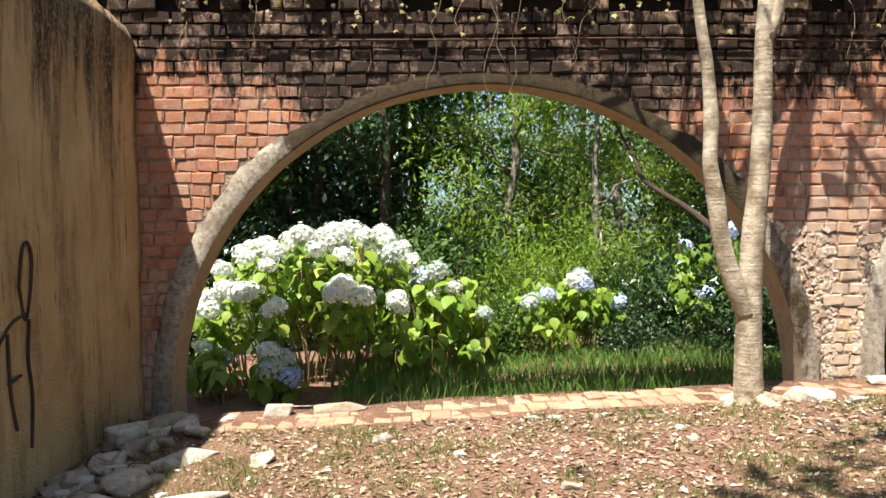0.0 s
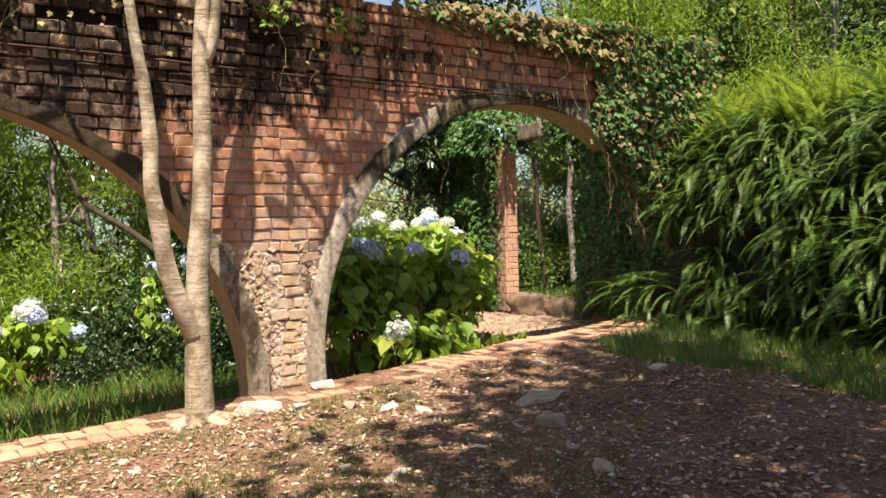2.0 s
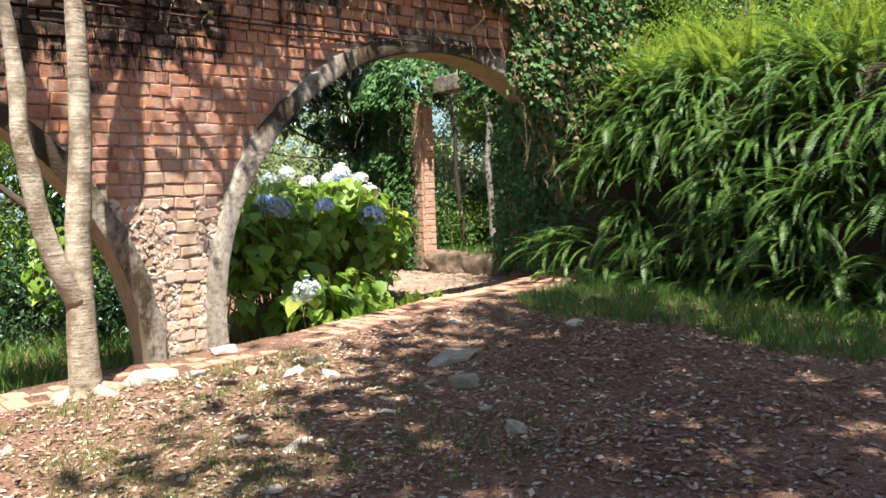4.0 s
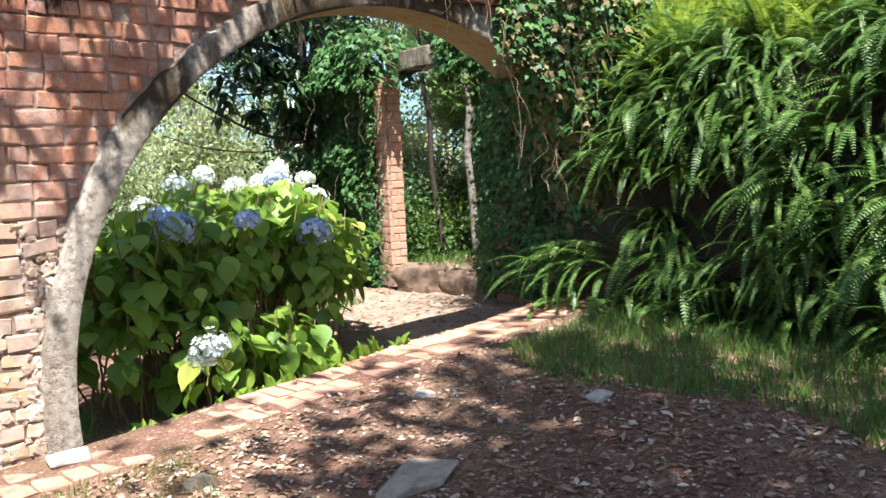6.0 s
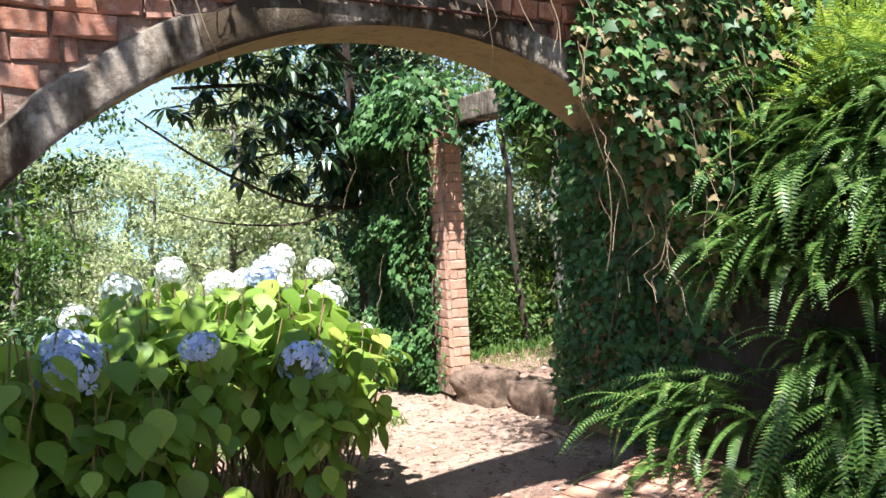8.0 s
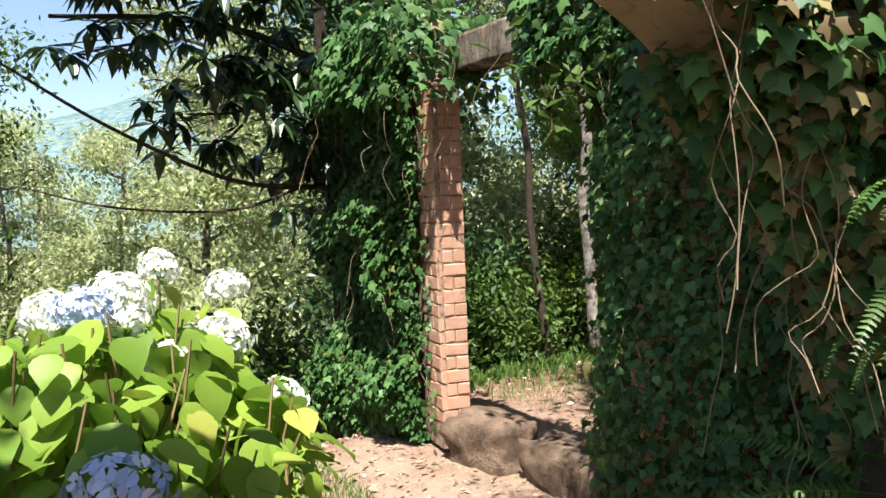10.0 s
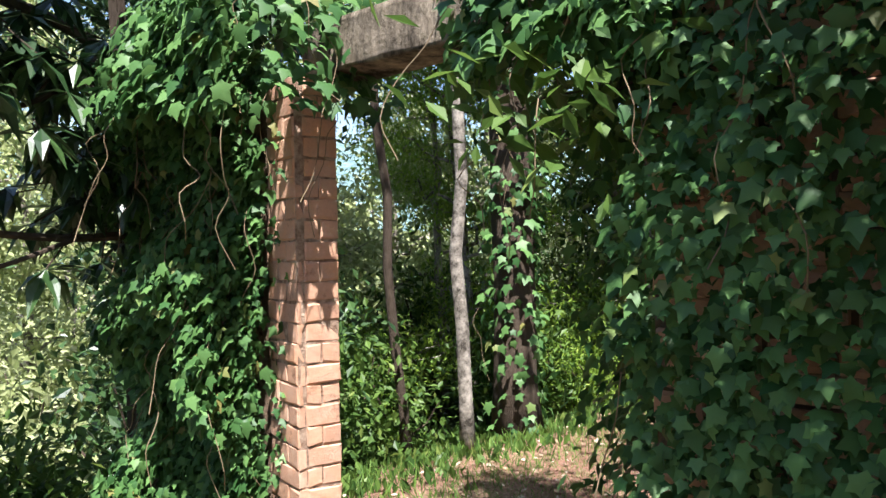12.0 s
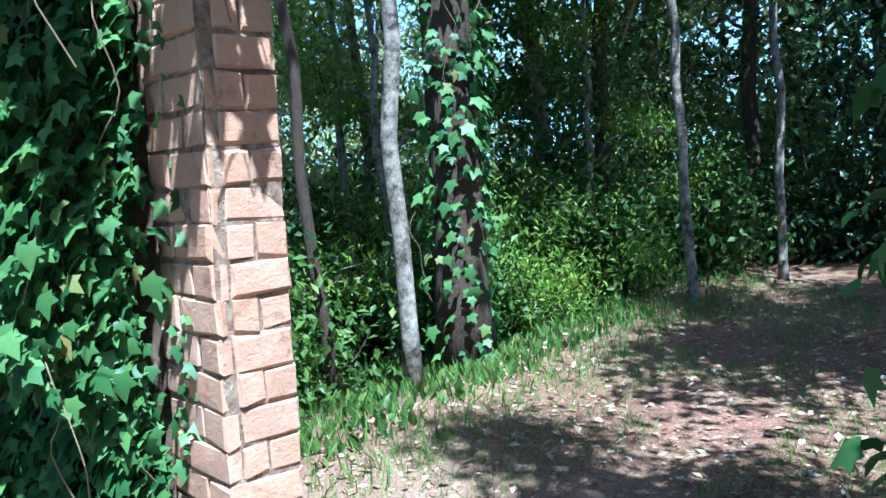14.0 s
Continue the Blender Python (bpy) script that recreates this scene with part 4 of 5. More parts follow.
# ---- doorway jamb, lintel and sill ----
jamb = new("brick_jamb")
tagged(jamb, "narrow brick door jamb in broken sunlight", "brick jamb")
jamb.matrix_basis = pose(7.28, 8.65, 0, 0, 0, -12)
core = bmesh.new()
bmesh.ops.create_cube(core, size=1, matrix=Matrix.Translation((0.093, 0.1435, 1.45)) @ Matrix.Diagonal((0.180, 0.281, 2.3, 1)))
part("core", core, M["jamb_mortar"], jamb)
lint = bmesh.new()
bmesh.ops.create_cube(lint, size=1, matrix=Matrix.Translation((CX + 0.08, 7.85, 2.70)) @ Matrix.Diagonal((0.2, 1.6, 0.2, 1)))
bmesh.ops.subdivide_edges(lint, edges=lint.edges[:], cuts=9, use_grid_fill=True)
for v in lint.verts:
    v.co += v.normal * 0.012 * noise.noise(v.co * 9) + Vector((0, 0, 0.015 * noise.noise(v.co * 3)))
lintel = smooth(part("lintel", lint, M["beam"]))
tagged(lintel, "dark weathered concrete lintel over the ruined doorway", "lintel")


def boulder(name, x, y, z, sx, sy, sz, rz, material, label, seed, category="stone", sub=3, rough=0.16, group="", box=0.38):
    bm = bmesh.new()
    bmesh.ops.create_icosphere(bm, subdivisions=sub, radius=1)
    for v in bm.verts:
        c0 = v.co.copy()
        f0 = max(abs(c0.x), abs(c0.y), abs(c0.z))
        c0 = c0 * (1 - box + box / f0 * 0.72)
        v.co = c0 * (1 + rough * noise.noise(c0 * 1.7 + Vector((seed * 3.1, 0, 0))) + 0.4 * rough * noise.noise(c0 * 5 + Vector((seed, 0, 0))))
    ob = part(name, bm, material)
    if sub > 2:
        smooth(ob)
    ob.matrix_basis = pose(x, y, z, 0, 0, rz) @ Matrix.Diagonal((sx, sy, sz, 1))
    return tagged(ob, label, category, group)


boulder("sill_stone", 7.42, 8.34, 0.36, 0.22, 0.34, 0.25, 8, M["sill"], "squared brown stone at the foot of the jamb", 1, sub=4, rough=0.2, box=0.85)
boulder("sill_stone", 7.48, 7.62, 0.34, 0.22, 0.50, 0.23, -5, M["sill"], "long worn stone sill across the doorway", 2, sub=4, rough=0.18, box=0.85)

# ---- stones ----
def shard(x, y, z, a, b, h, rz, seed):
    """An angular broken stone."""
    r = random.Random(seed)
    bm = bmesh.new()
    for _ in range(16):
        v = Vector((r.uniform(-1, 1), r.uniform(-1, 1), r.uniform(-1, 1)))
        v = v / max(abs(v.x), abs(v.y), abs(v.z)) * r.uniform(0.8, 1.0)
        bm.verts.new((v.x * a, v.y * b, v.z * h))
    res = bmesh.ops.convex_hull(bm, input=bm.verts[:])
    bmesh.ops.delete(bm, geom=[v for v in bm.verts if not v.link_faces], context='VERTS')
    bmesh.ops.bevel(bm, geom=bm.edges[:], offset=min(a, b, h) * 0.12, segments=1, affect='EDGES')
    ob = part("stone", bm, M["stone"])
    ob.matrix_basis = pose(x, y, z, 0, r.uniform(-8, 8), rz)
    return tagged(ob, "pale broken stone lying on the earth", "stone", "loose stones")


STONES = ((-1.78, 5.22, 0.17, 0.11, 0.06, 15), (-1.62, 4.1, 0.13, 0.10, 0.07, 30), (-1.25, 3.85, 0.24, 0.09, 0.05, 35), (-1.45, 4.55, 0.2, 0.10, 0.05, 40),
          (-1.85, 4.5, 0.12, 0.1, 0.08, 0), (-1.95, 4.9, 0.14, 0.11, 0.1, 70), (-1.8, 4.75, 0.1, 0.09, 0.06, 20), (-1.92, 4.2, 0.11, 0.1, 0.07, 50), (-1.0, 4.45, 0.07, 0.06, 0.04, 10), (-1.95, 3.75, 0.12, 0.12, 0.08, 10),
          (-0.37, 4.75, 0.07, 0.04, 0.035, 25), (0.62, 3.85, 0.06, 0.04, 0.02, 0), (0.55, 5.0, 0.05, 0.03, 0.02, 0), (0.1, 4.4, 0.05, 0.03, 0.02, 40), (1.82, 5.15, 0.06, 0.05, 0.04, 30),
          (2.38, 5.2, 0.20, 0.08, 0.05, 10), (2.62, 5.05, 0.06, 0.05, 0.03, 0), (2.9, 4.9, 0.08, 0.05, 0.03, 60), (3.05, 4.65, 0.1, 0.05, 0.02, 15), (3.3, 4.8, 0.06, 0.05, 0.03, 0),
          (3.2, 4.45, 0.09, 0.06, 0.02, 80), (3.58, 3.62, 0.09, 0.06, 0.06, -20), (3.9, 4.1, 0.2, 0.14, 0.03, 30), (3.3, 2.9, 0.06, 0.06, 0.04, 0), (2.4, 3.5, 0.06, 0.03, 0.012, 40), (2.5, 3.55, 0.05, 0.03, 0.012, -30),
          (5.2, 4.2, 0.09, 0.06, 0.02, 0), (3.0, 5.5, 0.1, 0.06, 0.04, 0), (-0.7, 5.45, 0.2, 0.06, 0.05, 4), (-1.1, 5.42, 0.12, 0.06, 0.05, 0), (4.6, 4.9, 0.07, 0.05, 0.02, 10))
for i, (x, y, a, b, h, rz) in enumerate(STONES):
    shard(x, y, gz(x, y) + h * 0.4, a, b, h, rz, i + 5)

rs = random.Random(91)
for i in range(46):
    y = rs.uniform(3.5, 5.35)
    x = -2.02 + abs(rs.gauss(0, 0.28))
    q = rs.uniform(0.025, 0.075)
    shard(x, y, gz(x, y) + q * 0.3, q * rs.uniform(1, 1.9), q, q * rs.uniform(0.5, 0.8), rs.uniform(0, 180), 200 + i)
for i in range(26):
    x, y = rs.uniform(-1.2, 3.6), rs.uniform(3.0, 5.1)
    q = rs.uniform(0.016, 0.035)
    shard(x, y, gz(x, y) + q * 0.2, q * 1.5, q, q * 0.5, rs.uniform(0, 180), 300 + i)

# ---- loquat boughs over the arch ----
def bough(name, seed, lines, per, size, label):
    rng = random.Random(seed)
    root = new(name)
    pieces, P, Y, U, S = [], [], [], [], []
    for ln, r0, leafy in lines:
        pts = spline(ln, 5)
        pieces.append(tube(pts, [r0 * (1 - 0.7 * i / len(pts)) for i in range(len(pts))], 6, False))
        if leafy:
            for i in range(per):
                c0 = pts[rng.randrange(len(pts) // 3, len(pts))] + Vector((rng.uniform(-.35, .35), rng.uniform(-.35, .35), rng.uniform(-.3, .3)))
                pieces.append(tube([pts[len(pts) // 2].lerp(c0, 0.6), c0], [0.005, 0.004], 4, False))
                for q in range(11):
                    a = rng.uniform(0, 6.283)
                    P.append(tuple(c0))
                    Y.append((math.cos(a), math.sin(a), rng.uniform(-1.3, 0.2)))
                    U.append((0.3 * math.cos(a), 0.3 * math.sin(a), 1))
                    S.append(size * rng.uniform(0.7, 1.2))
    part("branchwork", joined(pieces), M["bark_dark"], root)
    part("leaves", scatter(LANCE, P, Y, U, S, [1.3] * len(P)), M["dark_leaf"], root)
    return tagged(root, label, "tree")


bough("loquat_tree", 31, [([(7.6, 10.6, -0.6), (7.5, 10.5, 1.2), (7.4, 10.4, 2.6), (7.2, 10.2, 4.5)], 0.10, False),
                          ([(7.3, 10.0, 2.0), (6.8, 9.8, 1.98), (6.3, 9.7, 2.05), (5.6, 9.6, 2.35), (5.0, 9.5, 2.7)], 0.024, False),
                          ([(6.9, 9.8, 1.98), (6.3, 9.5, 1.83), (5.6, 9.4, 1.86), (5.1, 9.3, 1.98)], 0.012, False),
                          ([(7.4, 10.3, 2.9), (6.8, 9.9, 3.0), (6.1, 9.7, 3.05), (5.3, 9.5, 2.95)], 0.035, True),
                          ([(7.3, 10.2, 3.4), (6.6, 9.6, 3.5), (5.8, 9.3, 3.4), (5.0, 9.2, 3.25)], 0.035, True),
                          ([(7.2, 10.2, 3.0), (6.9, 9.9, 2.7), (6.5, 9.8, 2.5), (6.1, 9.7, 2.45)], 0.02, True),
                          ([(7.3, 10.2, 4.0), (7.0, 9.8, 4.1), (6.3, 9.6, 3.9), (5.6, 9.4, 3.8)], 0.03, True),
                          ([(7.4, 10.3, 3.4), (7.9, 10.2, 3.3), (8.4, 10.1, 3.1)], 0.03, True),
                          ([(7.5, 10.4, 2.2), (7.2, 10.1, 2.3), (6.9, 10.0, 2.1)], 0.02, True)],
      42, 0.21, "dark loquat tree with long drooping leaves by the ivy")

# ---- woods ----
# dark and bushd borrow the loquat's dark leaf colour to imitate shade
MAKE = {
    "feathery": tree("feathery_tree", 51, 6.5, 0.10, 1.0, 2.4, 9500, 0.12, M["bark_grey"], M["bright_leaf"], "bright green feathery tree in full sun", LANCE, clump=0.28, limbs=12),
    "dark": tree("forest_tree", 52, 7.5, 0.14, 0.8, 2.2, 10000, 0.14, M["bark_dark"], M["dark_leaf"], "leafy forest tree, leaves painted dark as if in shade", DIAMOND, clump=0.32, limbs=12),
    "mid": tree("forest_tree", 53, 8.5, 0.13, 1.4, 2.6, 10000, 0.13, M["bark_grey"], M["wood_leaf"], "green leafy forest tree behind the ruins", DIAMOND, clump=0.32, limbs=13),
    "pale": tree("valley_tree", 54, 6.0, 0.10, 1.2, 2.2, 7500, 0.11, M["bark_grey"], M["pale_leaf"], "sparse valley tree, grey-green leaves painted pale for glaring light", DIAMOND, clump=0.24, limbs=12),
    "pole": tree("forest_tree", 55, 10.0, 0.12, 4.0, 2.4, 6000, 0.17, M["bark_dark"], M["wood_leaf"], "tall slender forest tree with a high crown", DIAMOND, lean=0.03, clump=0.35),
    "bush": bush("shrub", 56, 0.9, 1.3, 4200, 0.095, M["wood_leaf"], "tangled green shrub under the trees"),
    "bushd": bush("shrub", 57, 1.0, 1.4, 4200, 0.10, M["dark_leaf"], "shrub under the trees, leaves painted dark as if in shade"),
    "bushp": bush("shrub", 59, 1.0, 1.4, 4200, 0.08, M["pale_leaf"], "shrub on the valley slope, leaves painted pale for glaring light"),
    "bushb": bush("shrub", 58, 0.9, 1.2, 4200, 0.095, M["bright_leaf"], "sunlit bright green shrub at the wood's edge", LANCE),
}
PLANTS = (
    # behind the west arch
    ("dark", -5.5, 12.0, 1.1), ("dark", -2.8, 13.5, 1.15), ("dark", -0.6, 15.0, 1.2), ("mid", 2.0, 16.0, 1.2), ("dark", -8.0, 16.0, 1.3), ("dark", -3.6, 10.5, 0.9), ("dark", -1.9, 11.2, 1.0), ("mid", -0.6, 12.2, 0.9), ("feathery", 0.9, 11.0, 0.9), ("feathery", 2.6, 11.8, 1.0), ("feathery", 1.9, 9.9, 0.62), ("mid", -3.0, 9.2, 0.7), ("dark", -0.9, 10.0, 0.75),
    ("bushd", 2.3, 8.7, 0.75), ("bushd", 3.0, 7.7, 0.65), ("bush", 0.5, 8.2, 0.5), ("bushd", 1.9, 8.0, 0.4), ("bushb", 0.7, 9.4, 1.0), ("bushb", 1.9, 9.5, 1.0), ("bush", -0.1, 9.0, 0.95), ("bushd", 2.8, 9.6, 1.0), ("bushd", 3.6, 9.0, 0.9), ("bushd", 3.2, 8.2, 0.8), ("bushb", 0.4, 10.2, 1.3), ("bushb", 1.5, 10.8, 1.4),
    ("mid", 4.0, 15.0, 1.0), ("feathery", 0.5, 15.0, 1.2), ("dark", -4.0, 14.0, 1.2), ("mid", -7.0, 13.0, 1.2), ("mid", -1.5, 18, 1.4), ("feathery", 3.0, 18.0, 1.3),
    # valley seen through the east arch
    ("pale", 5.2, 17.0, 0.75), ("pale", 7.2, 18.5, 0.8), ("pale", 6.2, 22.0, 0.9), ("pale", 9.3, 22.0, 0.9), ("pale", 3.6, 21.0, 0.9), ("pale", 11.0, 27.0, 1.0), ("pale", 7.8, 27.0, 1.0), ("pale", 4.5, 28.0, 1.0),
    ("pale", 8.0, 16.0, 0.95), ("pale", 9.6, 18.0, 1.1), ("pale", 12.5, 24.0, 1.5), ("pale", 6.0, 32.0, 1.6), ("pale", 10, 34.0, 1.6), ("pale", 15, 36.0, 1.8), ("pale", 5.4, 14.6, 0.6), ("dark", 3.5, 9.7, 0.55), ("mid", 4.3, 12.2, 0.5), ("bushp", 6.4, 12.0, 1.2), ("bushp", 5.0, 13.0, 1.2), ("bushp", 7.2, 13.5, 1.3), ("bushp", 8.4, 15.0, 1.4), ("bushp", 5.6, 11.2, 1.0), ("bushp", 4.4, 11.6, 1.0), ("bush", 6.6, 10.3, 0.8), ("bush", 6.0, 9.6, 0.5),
    # woods beyond the doorway
    ("dark", 9.4, 12.8, 0.85), ("pale", 10.8, 13.9, 0.9), ("feathery", 13.0, 13.4, 0.8), ("mid", 15.0, 12.0, 1.0), ("pole", 12.6, 11.6, 1.0), ("pole", 14.2, 10.9, 0.9), ("pole", 16.5, 10.0, 1.0), ("pale", 14.0, 14.0, 1.1), ("mid", 17.5, 11.5, 1.0),
    ("dark", 18.0, 8.0, 1.2), ("mid", 18.5, 6.0, 1.0), ("pole", 16.0, 7.8, 0.9), ("feathery", 13.8, 10.8, 0.55), ("feathery", 12.2, 12.2, 0.7), ("pale", 20.0, 11.0, 1.2), ("pale", 22.0, 14.0, 1.4), ("pale", 11.5, 18.0, 1.2), ("pale", 16.5, 18.0, 1.4),
    # the next two poles are unseen, added to dapple the path with shade
    ("pole", 10.3, 6.2, 0.85), ("pole", 7.95, 6.65, 0.55), ("pale", 19.0, 12.5, 1.5), ("bushp", 17.0, 13.2, 2.2), ("bushp", 20.5, 10.5, 2.4), ("bushp", 14.0, 16.0, 2.4), ("bush", 22.0, 7.0, 2.6), ("bushp", 11.8, 14.2, 1.8), ("bushb", 6.5, 5.84, 0.85), ("bushb", 7.15, 5.84, 0.75), ("pale", 14.5, 20.0, 1.6), ("mid", 19.0, 18.0, 1.4), ("pale", 18.0, 15.0, 1.3), ("pale", 21.0, 9.0, 1.4), ("mid", 24.0, 11.0, 1.6), ("mid", 23.0, 5.0, 1.5), ("pale", 12.0, 15.5, 1.1), ("bush", 13.0, 14.0, 1.7), ("bushb", 15.5, 13.0, 1.7), ("bushb", 18.0, 10.0, 1.7), ("bush", 20.0, 8.0, 1.8), ("bush", 10.5, 15.0, 1.7), ("bush", 8.9, 11.2, 0.9), ("bushd", 8.6, 12.2, 1.2), ("bush", 9.9, 11.4, 0.9), ("bush", 11.9, 11.0, 0.9), ("bushb", 12.2, 10.6, 0.7), ("bush", 13.6, 11.0, 1.1), ("bush", 15.3, 10.2, 1.1), ("bushd", 16.6, 9.0, 1.2), ("bush", 17.0, 7.0, 1.3), ("bushb", 10.4, 12.2, 1.0), ("bushp", 14.8, 12.2, 1.1), ("bush", 12.8, 11.6, 1.0),
    # above the bank
    ("mid", 11.2, 4.2, 0.8), ("feathery", 9.4, 5.2, 0.55), ("dark", 12.5, 5.0, 1.0), ("mid", 11.5, 1.0, 0.95), ("dark", 9.9, -0.5, 0.9), ("mid", 14.0, 3.0, 1.1), ("bushb", 8.3, 5.0, 0.8), ("bushb", 8.5, 3.8, 0.8), ("bush", 8.8, 2.4, 0.9), ("bushb", 8.2, 5.7, 0.7), ("bush", 9.2, 4.3, 1.1), ("bushb", 8.6, 1.2, 0.8),
)
used = set()
for i, (kind, x, y, s) in enumerate(PLANTS):
    src = MAKE[kind]
    z = gz(x, y)
    if x > 7.6 and y < 5.8:
        z = 2.3
    if y == 5.84:
        z = TOP
    m = pose(x, y, z - 0.05, 0, 0, (i * 67) % 360)
    if kind in used:
        ob = copy_thing(src, m @ Matrix.Identity(4))
    else:
        used.add(kind)
        ob = src
        ob.matrix_basis = m
    ob.scale = (s, s, s)

# shade trees that stand behind the walker
shade = tree("shade_tree", 61, 9.0, 0.2, 5.0, 2.6, 2300, 0.24, M["bark_dark"], M["wood_leaf"], "tall tree whose crown shades the clearing", DIAMOND, clump=0.5, limbs=12)
shade.matrix_basis = pose(1.5, 0.0, -0.1) @ Matrix.Scale(1.1, 4)
for x, y, rz in ((3.2, 0.6, 80), (6.5, -4.5, 200), (-1.2, -5.5, 140)):
    ob = copy_thing(shade, pose(x, y, 2.3 if x > 8 else 0, 0, 0, rz))

# trunks beyond the doorway
def trunk_thing(name, x, y, r, h, bark, lean, label, seed):
    rng = random.Random(seed)
    root = new(name)
    z = gz(x, y)
    pts, rad_ = limb((x, y, z - 0.2), (x + lean[0], y + lean[1], z + h), r, r * 0.6, rng, 0.012, 12)
    rad_[0] *= 1.3
    smooth(part("trunk", tube(pts, rad_, 12), bark, root))
    tips = [pts[-1] + Vector((rng.uniform(-1.5, 1.5), rng.uniform(-1.5, 1.5), rng.uniform(-1, 0.8))) for _ in range(10)]
    part("branchwork", joined([tube([pts[-3], t], [r * 0.3, 0.01], 5, False) for t in tips]), bark, root)
    part("crown", crown_leaves(rng, tips, 2500, 0.55, 0.17, DIAMOND), M["wood_leaf"], root)
    return tagged(root, label, "tree"), pts


trunk_thing("grey_tree", 10.2, 10.4, 0.06, 7, M["bark_grey"], (-0.1, 0.2), "slim pale grey trunk in dappled light", 1)
t_ivy, tp = trunk_thing("ivy_tree", 10.9, 10.45, 0.2, 8, M["bark_dark"], (0.1, 0.3), "thick dark trunk climbed by ivy", 2)


def on_trunk(r):
    a, z = r.uniform(2.2, 6.3), r.uniform(0, 3.6) ** 0.9
    o = Vector((math.cos(a), math.sin(a), 0.1))
    return Vector((10.9 + 0.02 * z, 10.45 + 0.04 * z, gz(10.9, 10.45) + z)) + o * 0.22, o


ivy("ivy", 33, "ivy climbing a thick dark trunk", on_trunk, 420, 0.1, vines=6)
trunk_thing("dark_tree", 10.1, 11.0, 0.045, 7, M["bark_dark"], (-0.6, 0.1), "slim dark leaning trunk among shrubs", 3)
trunk_thing("sapling", 13.3, 9.6, 0.05, 5, M["bark_grey"], (-0.3, 0.2), "slim pale sapling beside the forest path", 4)
trunk_thing("sapling", 14.9, 9.2, 0.05, 5, M["bark_grey"], (-0.05, 0.1), "slim pale sapling beside the forest path", 5)

# ---- grass, litter and small growth ----
g = np.random.default_rng(9)


def strew(name, shape, n, box, size, material, label, flat, keep=None, category="", tall=1.0):
    x0, x1, y0, y1 = box
    P, Y, U, S = [], [], [], []
    while len(P) < n:
        x, y = g.uniform(x0, x1), g.uniform(y0, y1)
        if keep and not keep(x, y):
            continue
        P.append((x, y, gz(x, y) + (0.006 if flat else -0.005)))
        if flat:
            Y.append((g.normal(), g.normal(), g.normal() * 0.25))
            U.append((g.normal() * 0.35, g.normal() * 0.35, 1))
        else:
            Y.append((g.normal() * 0.35, g.normal() * 0.35, tall))
            U.append((g.normal(), g.normal(), 0.2))
        S.append(size * g.uniform(0.5, 1.4))
    ob = part(name, scatter(shape, P, Y, U, S), material)
    return tagged(ob, label, category, kind="stuff")


patch = lambda x, y: noise.noise((x * 0.8, y * 0.8, 11)) + 0.5 * noise.noise((x * 3, y * 3, 12)) > 0.05
front = lambda x, y: y < edge_y(x) - 0.25
strew("leaf_litter", DIAMOND, 24000, (-1.9, 7.2, 1.0, 6.2), 0.042, M["litter"], "dry brown leaves strewn over the earth", True, lambda x, y: noise.noise((x * 0.6, y * 0.6, 4)) + 0.12 * (x - 2) > -0.45 and front(x, y), "leaf litter")
strew("leaf_litter", DIAMOND, 9000, (5.5, 15, 6.2, 10.2), 0.05, M["litter"], "dry brown leaves on the path by the doorway", True, None, "leaf litter")
strew("grass", BLADE, 11000, (-1.9, 3.4, 3.0, 5.2), 0.05, M["grass"], "short dry grass on sunlit trodden earth", False, lambda x, y: patch(x, y) and front(x, y), "grass")
strew("grass", BLADE, 11000, (4.8, 7.1, 2.2, 5.2), 0.10, M["green_grass"], "soft green grass at the foot of the ferns", False, lambda x, y: x > 5.4 + 0.4 * noise.noise((y, 0, 0)) and front(x, y), "grass")
strew("grass", BLADE, 9500, (-0.9, 3.4, 6.2, 8.4), 0.15, M["green_grass"], "long green grass behind the brick edging", False, lambda x, y: y > 6.35 - 0.1 * x * (x > 0) * 0.3, "grass")
strew("grass", BLADE, 2500, (5.2, 6.6, 7.6, 9.0), 0.10, M["green_grass"], "sunlit grass beside the path", False, lambda x, y: y > 7.9 + 0.3 * (x - 5.5), "grass")
strew("grass", BLADE, 2600, (8.2, 15, 9.3, 10.4), 0.12, M["green_grass"], "ragged grass beside the forest path", False, None, "grass")
centres = [(g.uniform(-1.9, 3.4), g.uniform(2.6, 5.1)) for _ in range(130)]
tuft = lambda x, y: front(x, y) and any((x - a) ** 2 + (y - b) ** 2 < 0.006 + 0.012 * ((i * 7) % 5) / 4 for i, (a, b) in enumerate(centres))
strew("grass", BLADE, 4200, (-1.95, 3.5, 2.5, 5.2), 0.075, M["grass"], "scattered green tufts on dry trodden earth", False, tuft, "grass", 0.7)
strew("leaf_litter", DIAMOND, 5000, (-1.9, 4.0, 2.5, 5.3), 0.03, M["straw"], "bleached straw and leaf scraps on the earth", True, front, "leaf litter")
mossy = lambda x, y: noise.noise((x * 0.9, y * 1.6, 21)) > 0.05 - 0.25 * (y > 8.9)
strew("grass", BLADE, 9000, (8.3, 14.5, 7.2, 9.6), 0.06, M["green_grass"], "low mossy grass in patches on the forest path", False, mossy, "grass", 0.6)
strew("undergrowth", DIAMOND, 2600, (8.0, 13, 9.7, 11.6), 0.085, M["wood_leaf"], "leafy weeds at the edge of the woods", False, None, "weeds")
strew("undergrowth", OVATE, 450, (3.4, 5.2, 5.75, 6.05), 0.09, M["hyd"], "small leafy weeds along the brick edging", False, None, "weeds")

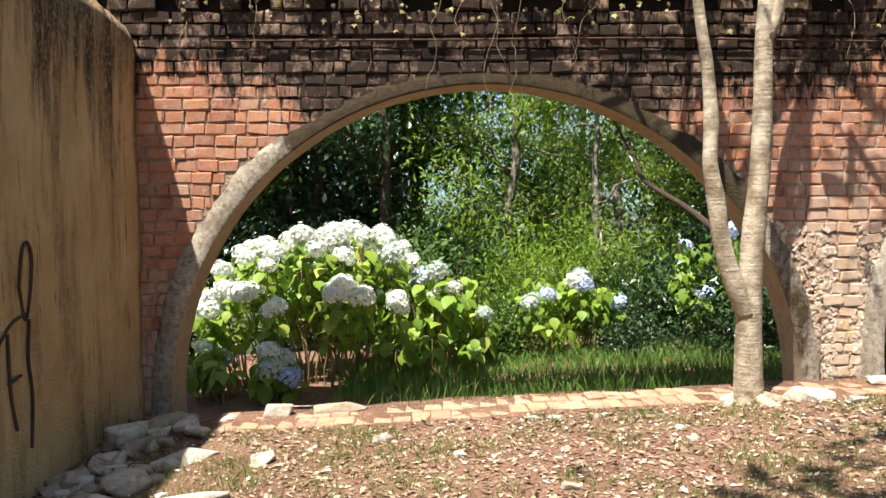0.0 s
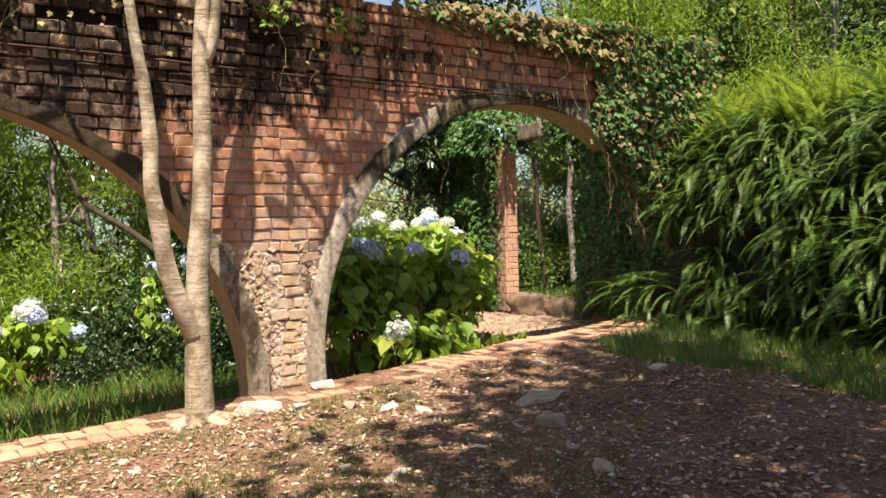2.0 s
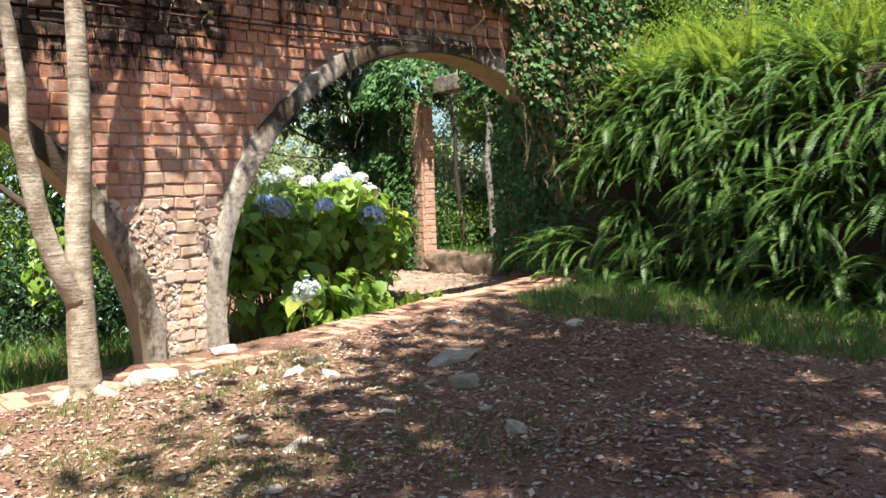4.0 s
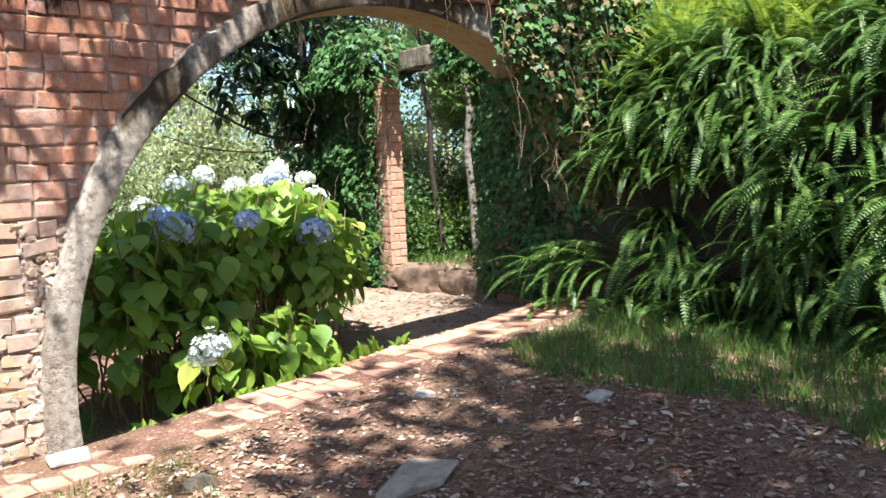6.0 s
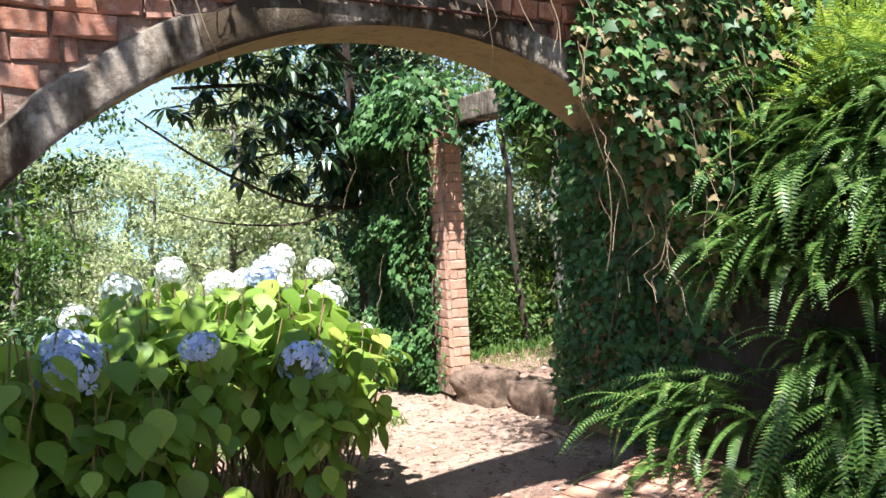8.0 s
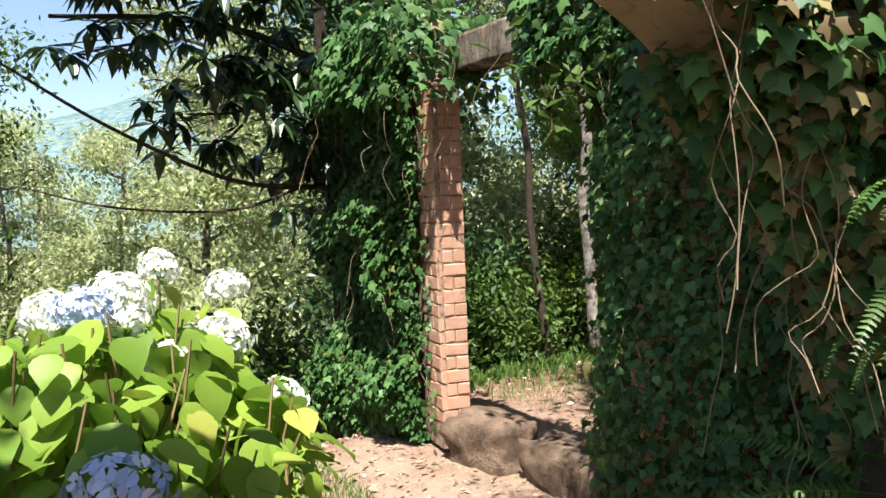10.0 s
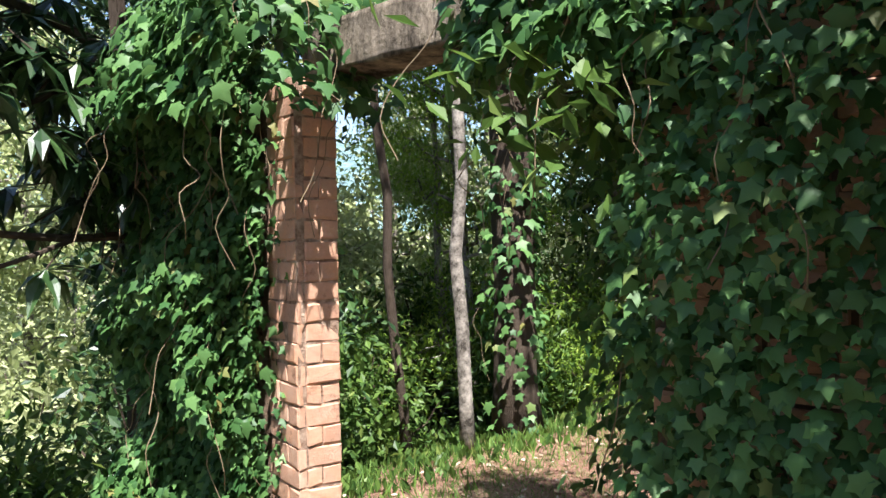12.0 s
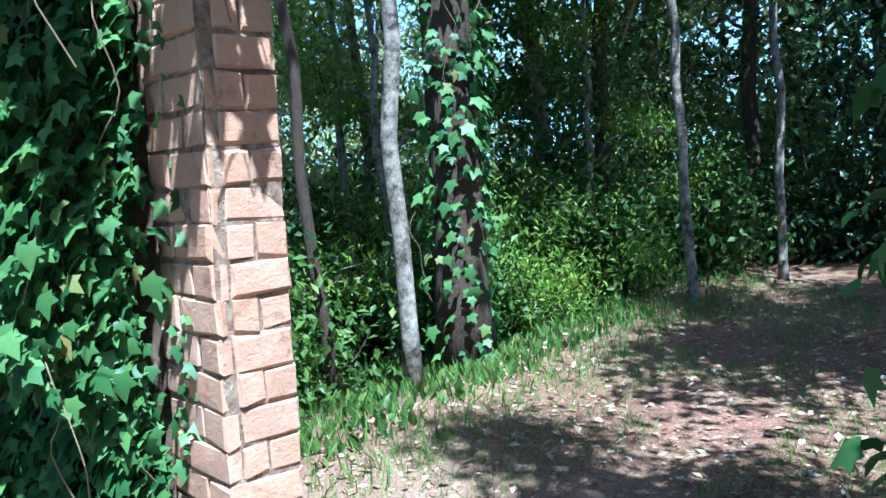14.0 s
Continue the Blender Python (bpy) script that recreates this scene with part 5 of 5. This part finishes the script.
strew("leaf_litter", DIAMOND, 1500, (-2.08, -1.6, 3.3, 5.4), 0.05, M["litter"], "dead leaves heaped along the plastered wall's foot", True, lambda x, y: x < -1.95 + 0.3 * g.random() ** 2, "leaf litter")
bits = (np.array([(-.5, -.4, -.1), (.5, -.5, -.1), (.45, .5, -.1), (-.4, .45, -.1), (0, 0, .42)]), [(0, 1, 4), (1, 2, 4), (2, 3, 4), (3, 0, 4)])
strew("gravel", bits, 3500, (-1.95, 7.0, 1.5, 5.7), 0.014, M["grit"], "small pale stones and crumbs of mortar on the earth", True, front, "gravel")

# ---- iron rod along the wall ----
rod = spline([(x, WY - 0.05, 2.60 + 0.012 * math.sin(x * 1.4)) for x in (-1.6, 0, 1.5, 3, 4.5, 5.9)], 6)
ob = smooth(part("iron_rod", tube(rod, [0.008] * len(rod), 6), M["rust"]))
tagged(ob, "thin rusty iron rod fixed along the brick wall", "iron rod")

# ---- bricks of the walls and edging, last ----
rb = random.Random(5)
PITCH, COURSE = 0.147, 0.0855
kinds = brick_meshes("brick", 14, 0.138, 0.078, 0.034, M["brick"], 8, 0.008)
rest = []
z, row = -0.02, 0
while z < TOP - 0.03:
    proud = 0.0
    if 2.36 < z < 2.62:
        proud = 0.006
    if z >= 2.62:
        proud = 0.016 + 0.012 * (z > 2.78) + 0.02 * (z > 2.92)
    dent = 2.78 < z < 2.87
    x = -2.6 + (row % 2) * PITCH / 2 + rb.uniform(-0.02, 0.02)
    while x < 7.1:
        l = PITCH * rb.choice((1, 1, 1, 1, 0.6, 1.35))
        a, b = x + 0.005, x + l - 0.005
        x += l
        for cx, cz, r in ARCHES:
            h = r + (0.035 if cx < 2 and z > 1.75 else RING - 0.01)
            zz = z - cz
            if abs(zz) < h and not zz < -0.3:
                w = math.sqrt(h * h - zz * zz)
                if a > cx - w and b < cx + w:
                    a = b
                elif a < cx - w < b:
                    b = cx - w
                elif a < cx + w < b:
                    a = cx + w
            elif zz <= 0 and a > cx - h and b < cx + h:
                a = b
        if b - a < 0.03 or (dent and rb.random() < 0.38) or rb.random() < 0.012:
            continue
        mid = 0.5 * (a + b)
        if z < 1.3 and 2.3 < mid < 3.4 and not 2.74 < mid < 2.93 and rb.random() > (z - 0.95) * 2.6:
            continue
        at = (0.5 * (a + b), WY + 0.025 - proud + rb.uniform(-0.006, 0.005), z + COURSE / 2 + rb.uniform(-0.004, 0.004))
        sc = ((b - a) / 0.137, 1.0 + 1.2 * proud / 0.06, rb.uniform(0.94, 1.03) if z > 1.3 or not 2.5 < at[0] < 3.2 else rb.uniform(0.75, 1.05))
        rot = (rb.uniform(-0.025, 0.025), rb.uniform(-0.03, 0.03) * (4 if z < 1.25 and 2.4 < at[0] < 3.2 else 1), rb.uniform(-0.022, 0.022))
        me = rb.choice(kinds)
        if 2.2 < at[0] < 4.05 and z > 0.1 :
            rest.append((True, me, at, sc, rot))
        else:
            rest.append((False, me, at, sc, rot))
    z += COURSE
    row += 1
near = [q for q in rest if q[0]][:300]
ids = {id(q) for q in near}
pieces = []
for q in rest:
    _, me, at, sc, rot = q
    m = Matrix.LocRotScale(at, Euler(rot), sc)
    if id(q) in ids:
        ob = new("brick", me)
        ob.parent = arcade
        ob.matrix_basis = m
    else:
        pieces.append(([m @ v.co for v in me.vertices], [tuple(p.vertices) for p in me.polygons]))
tagged(part("brick_courses", joined(pieces), M["brick_joined"], arcade, "weathered red brick courses"), kind="stuff")

# crumbling rubble and lime where the pier's face has fallen away
chips = []
for i in range(2000):
    z = rb.uniform(0.05, 1.32)
    x = rb.uniform(2.3, 3.4)
    if z > 1.0 and rb.random() < (z - 1.0) * 1.9:
        continue
    if any(math.hypot(x - cx, z - cz) < r + RING - 0.02 for cx, cz, r in ARCHES) or (2.77 < x < 2.90 and rb.random() < 0.85):
        continue
    q = rb.uniform(0.014, 0.036)
    v, f0 = brick_shape(rb, q * rb.uniform(1, 1.8), q, rb.uniform(0.006, 0.018) + 0.008 * (z > 1.25), 0.3 * q)
    m = Matrix.Translation((x, WY + 0.004, z)) @ Euler((rb.uniform(-.3, .3), rb.uniform(-3, 3), rb.uniform(-.3, .3))).to_matrix().to_4x4()
    chips.append(([m @ Vector(p) for p in v], f0))
tagged(part("rubble", joined(chips), M["rubble"], arcade, "crumbling lime and rubble on the pier"), kind="stuff")

# jamb bricks: the front towards -x and the reveal towards -y, meeting at the empty's corner
jk = brick_meshes("brick", 12, 0.15, 0.078, 0.035, M["brick_plain"], 18, 0.006)
z = 0.46
row = 0
while z < 2.58:
    wide = 0.012 * max(0, 1.4 - z)
    cuts = [-wide, 0.10, 0.29] if row % 2 else [-wide, 0.19, 0.29]
    for y0, y1 in zip(cuts, cuts[1:]):
        ob = new("brick", rb.choice(jk))
        ob.parent = jamb
        ob.matrix_basis = pose(0.0325 + rb.uniform(-0.002, 0.004), (y0 + y1) / 2, z + 0.04 + rb.uniform(-0.003, 0.003), 0, rb.uniform(-2.5, 2.5), -90 + rb.uniform(-2.5, 2.5)) @ Matrix.Diagonal(((y1 - y0 - 0.006) / 0.15, 1, rb.uniform(0.97, 1.04), 1))
    cuts = [0.034, 0.19] if row % 2 else [0.034, 0.105, 0.19]
    for x0, x1 in zip(cuts, cuts[1:]):
        ob = new("brick", rb.choice(jk))
        ob.parent = jamb
        ob.matrix_basis = pose((x0 + x1) / 2, 0.0325 - wide * 0.4 + rb.uniform(-0.002, 0.004), z + 0.04, rb.uniform(-2, 2), 0, rb.uniform(-2.5, 2.5)) @ Matrix.Diagonal(((x1 - x0 - 0.006) / 0.15, 1, rb.uniform(0.97, 1.04), 1))
    z += 0.083
    row += 1

# bricks of the doorway's south end
wall_s = bpy.data.objects["wall_doorway_south"]
z = 0.3
while z < 2.6:
    for y in (6.35, 6.52, 6.69, 6.86, 7.0):
        ob = new("brick", rb.choice(jk))
        ob.parent = wall_s
        ob.matrix_basis = pose(CX + 0.035 + rb.uniform(-0.008, 0.008), y + 0.04 * (int(z * 12) % 2), z, 0, 0, -90)
    z += 0.085

# brick edging on the ground
edging = new("pavement")
tagged(edging, "worn brick edging laid along the foot of the arches", "brick edging", kind="structure")
ek = brick_meshes("brick", 14, 0.12, 0.20, 0.05, M["edging"], 28, 0.006)
for q, off in ((0.105, 0.0), (-0.103, 0.06)):
    x = -1.5 + off
    while x < 6.9:
        w = 0.124 + rb.uniform(-0.006, 0.006)
        xm = x + w / 2
        sl = 0.03 + 0.024 * max(0, xm - 2.5)
        if rb.random() > (0.02 if q > 0 else 0.08):
            ob = new("brick", rb.choice(ek))
            ob.parent = edging
            zz = gz(xm, edge_y(xm) - 0.2) + rb.uniform(-0.005, 0.004) - (0.034 if q > 0 else 0.042)
            ob.matrix_basis = pose(xm, edge_y(xm) + q + rb.uniform(-0.006, 0.006), zz, 0, 0, math.degrees(math.atan(sl)) + rb.uniform(-1.5, 1.5)) @ pose(0, 0, 0, -90 + rb.uniform(-2, 2)) @ Matrix.Diagonal((w / 0.124, 1, 1, 1))
        x += w
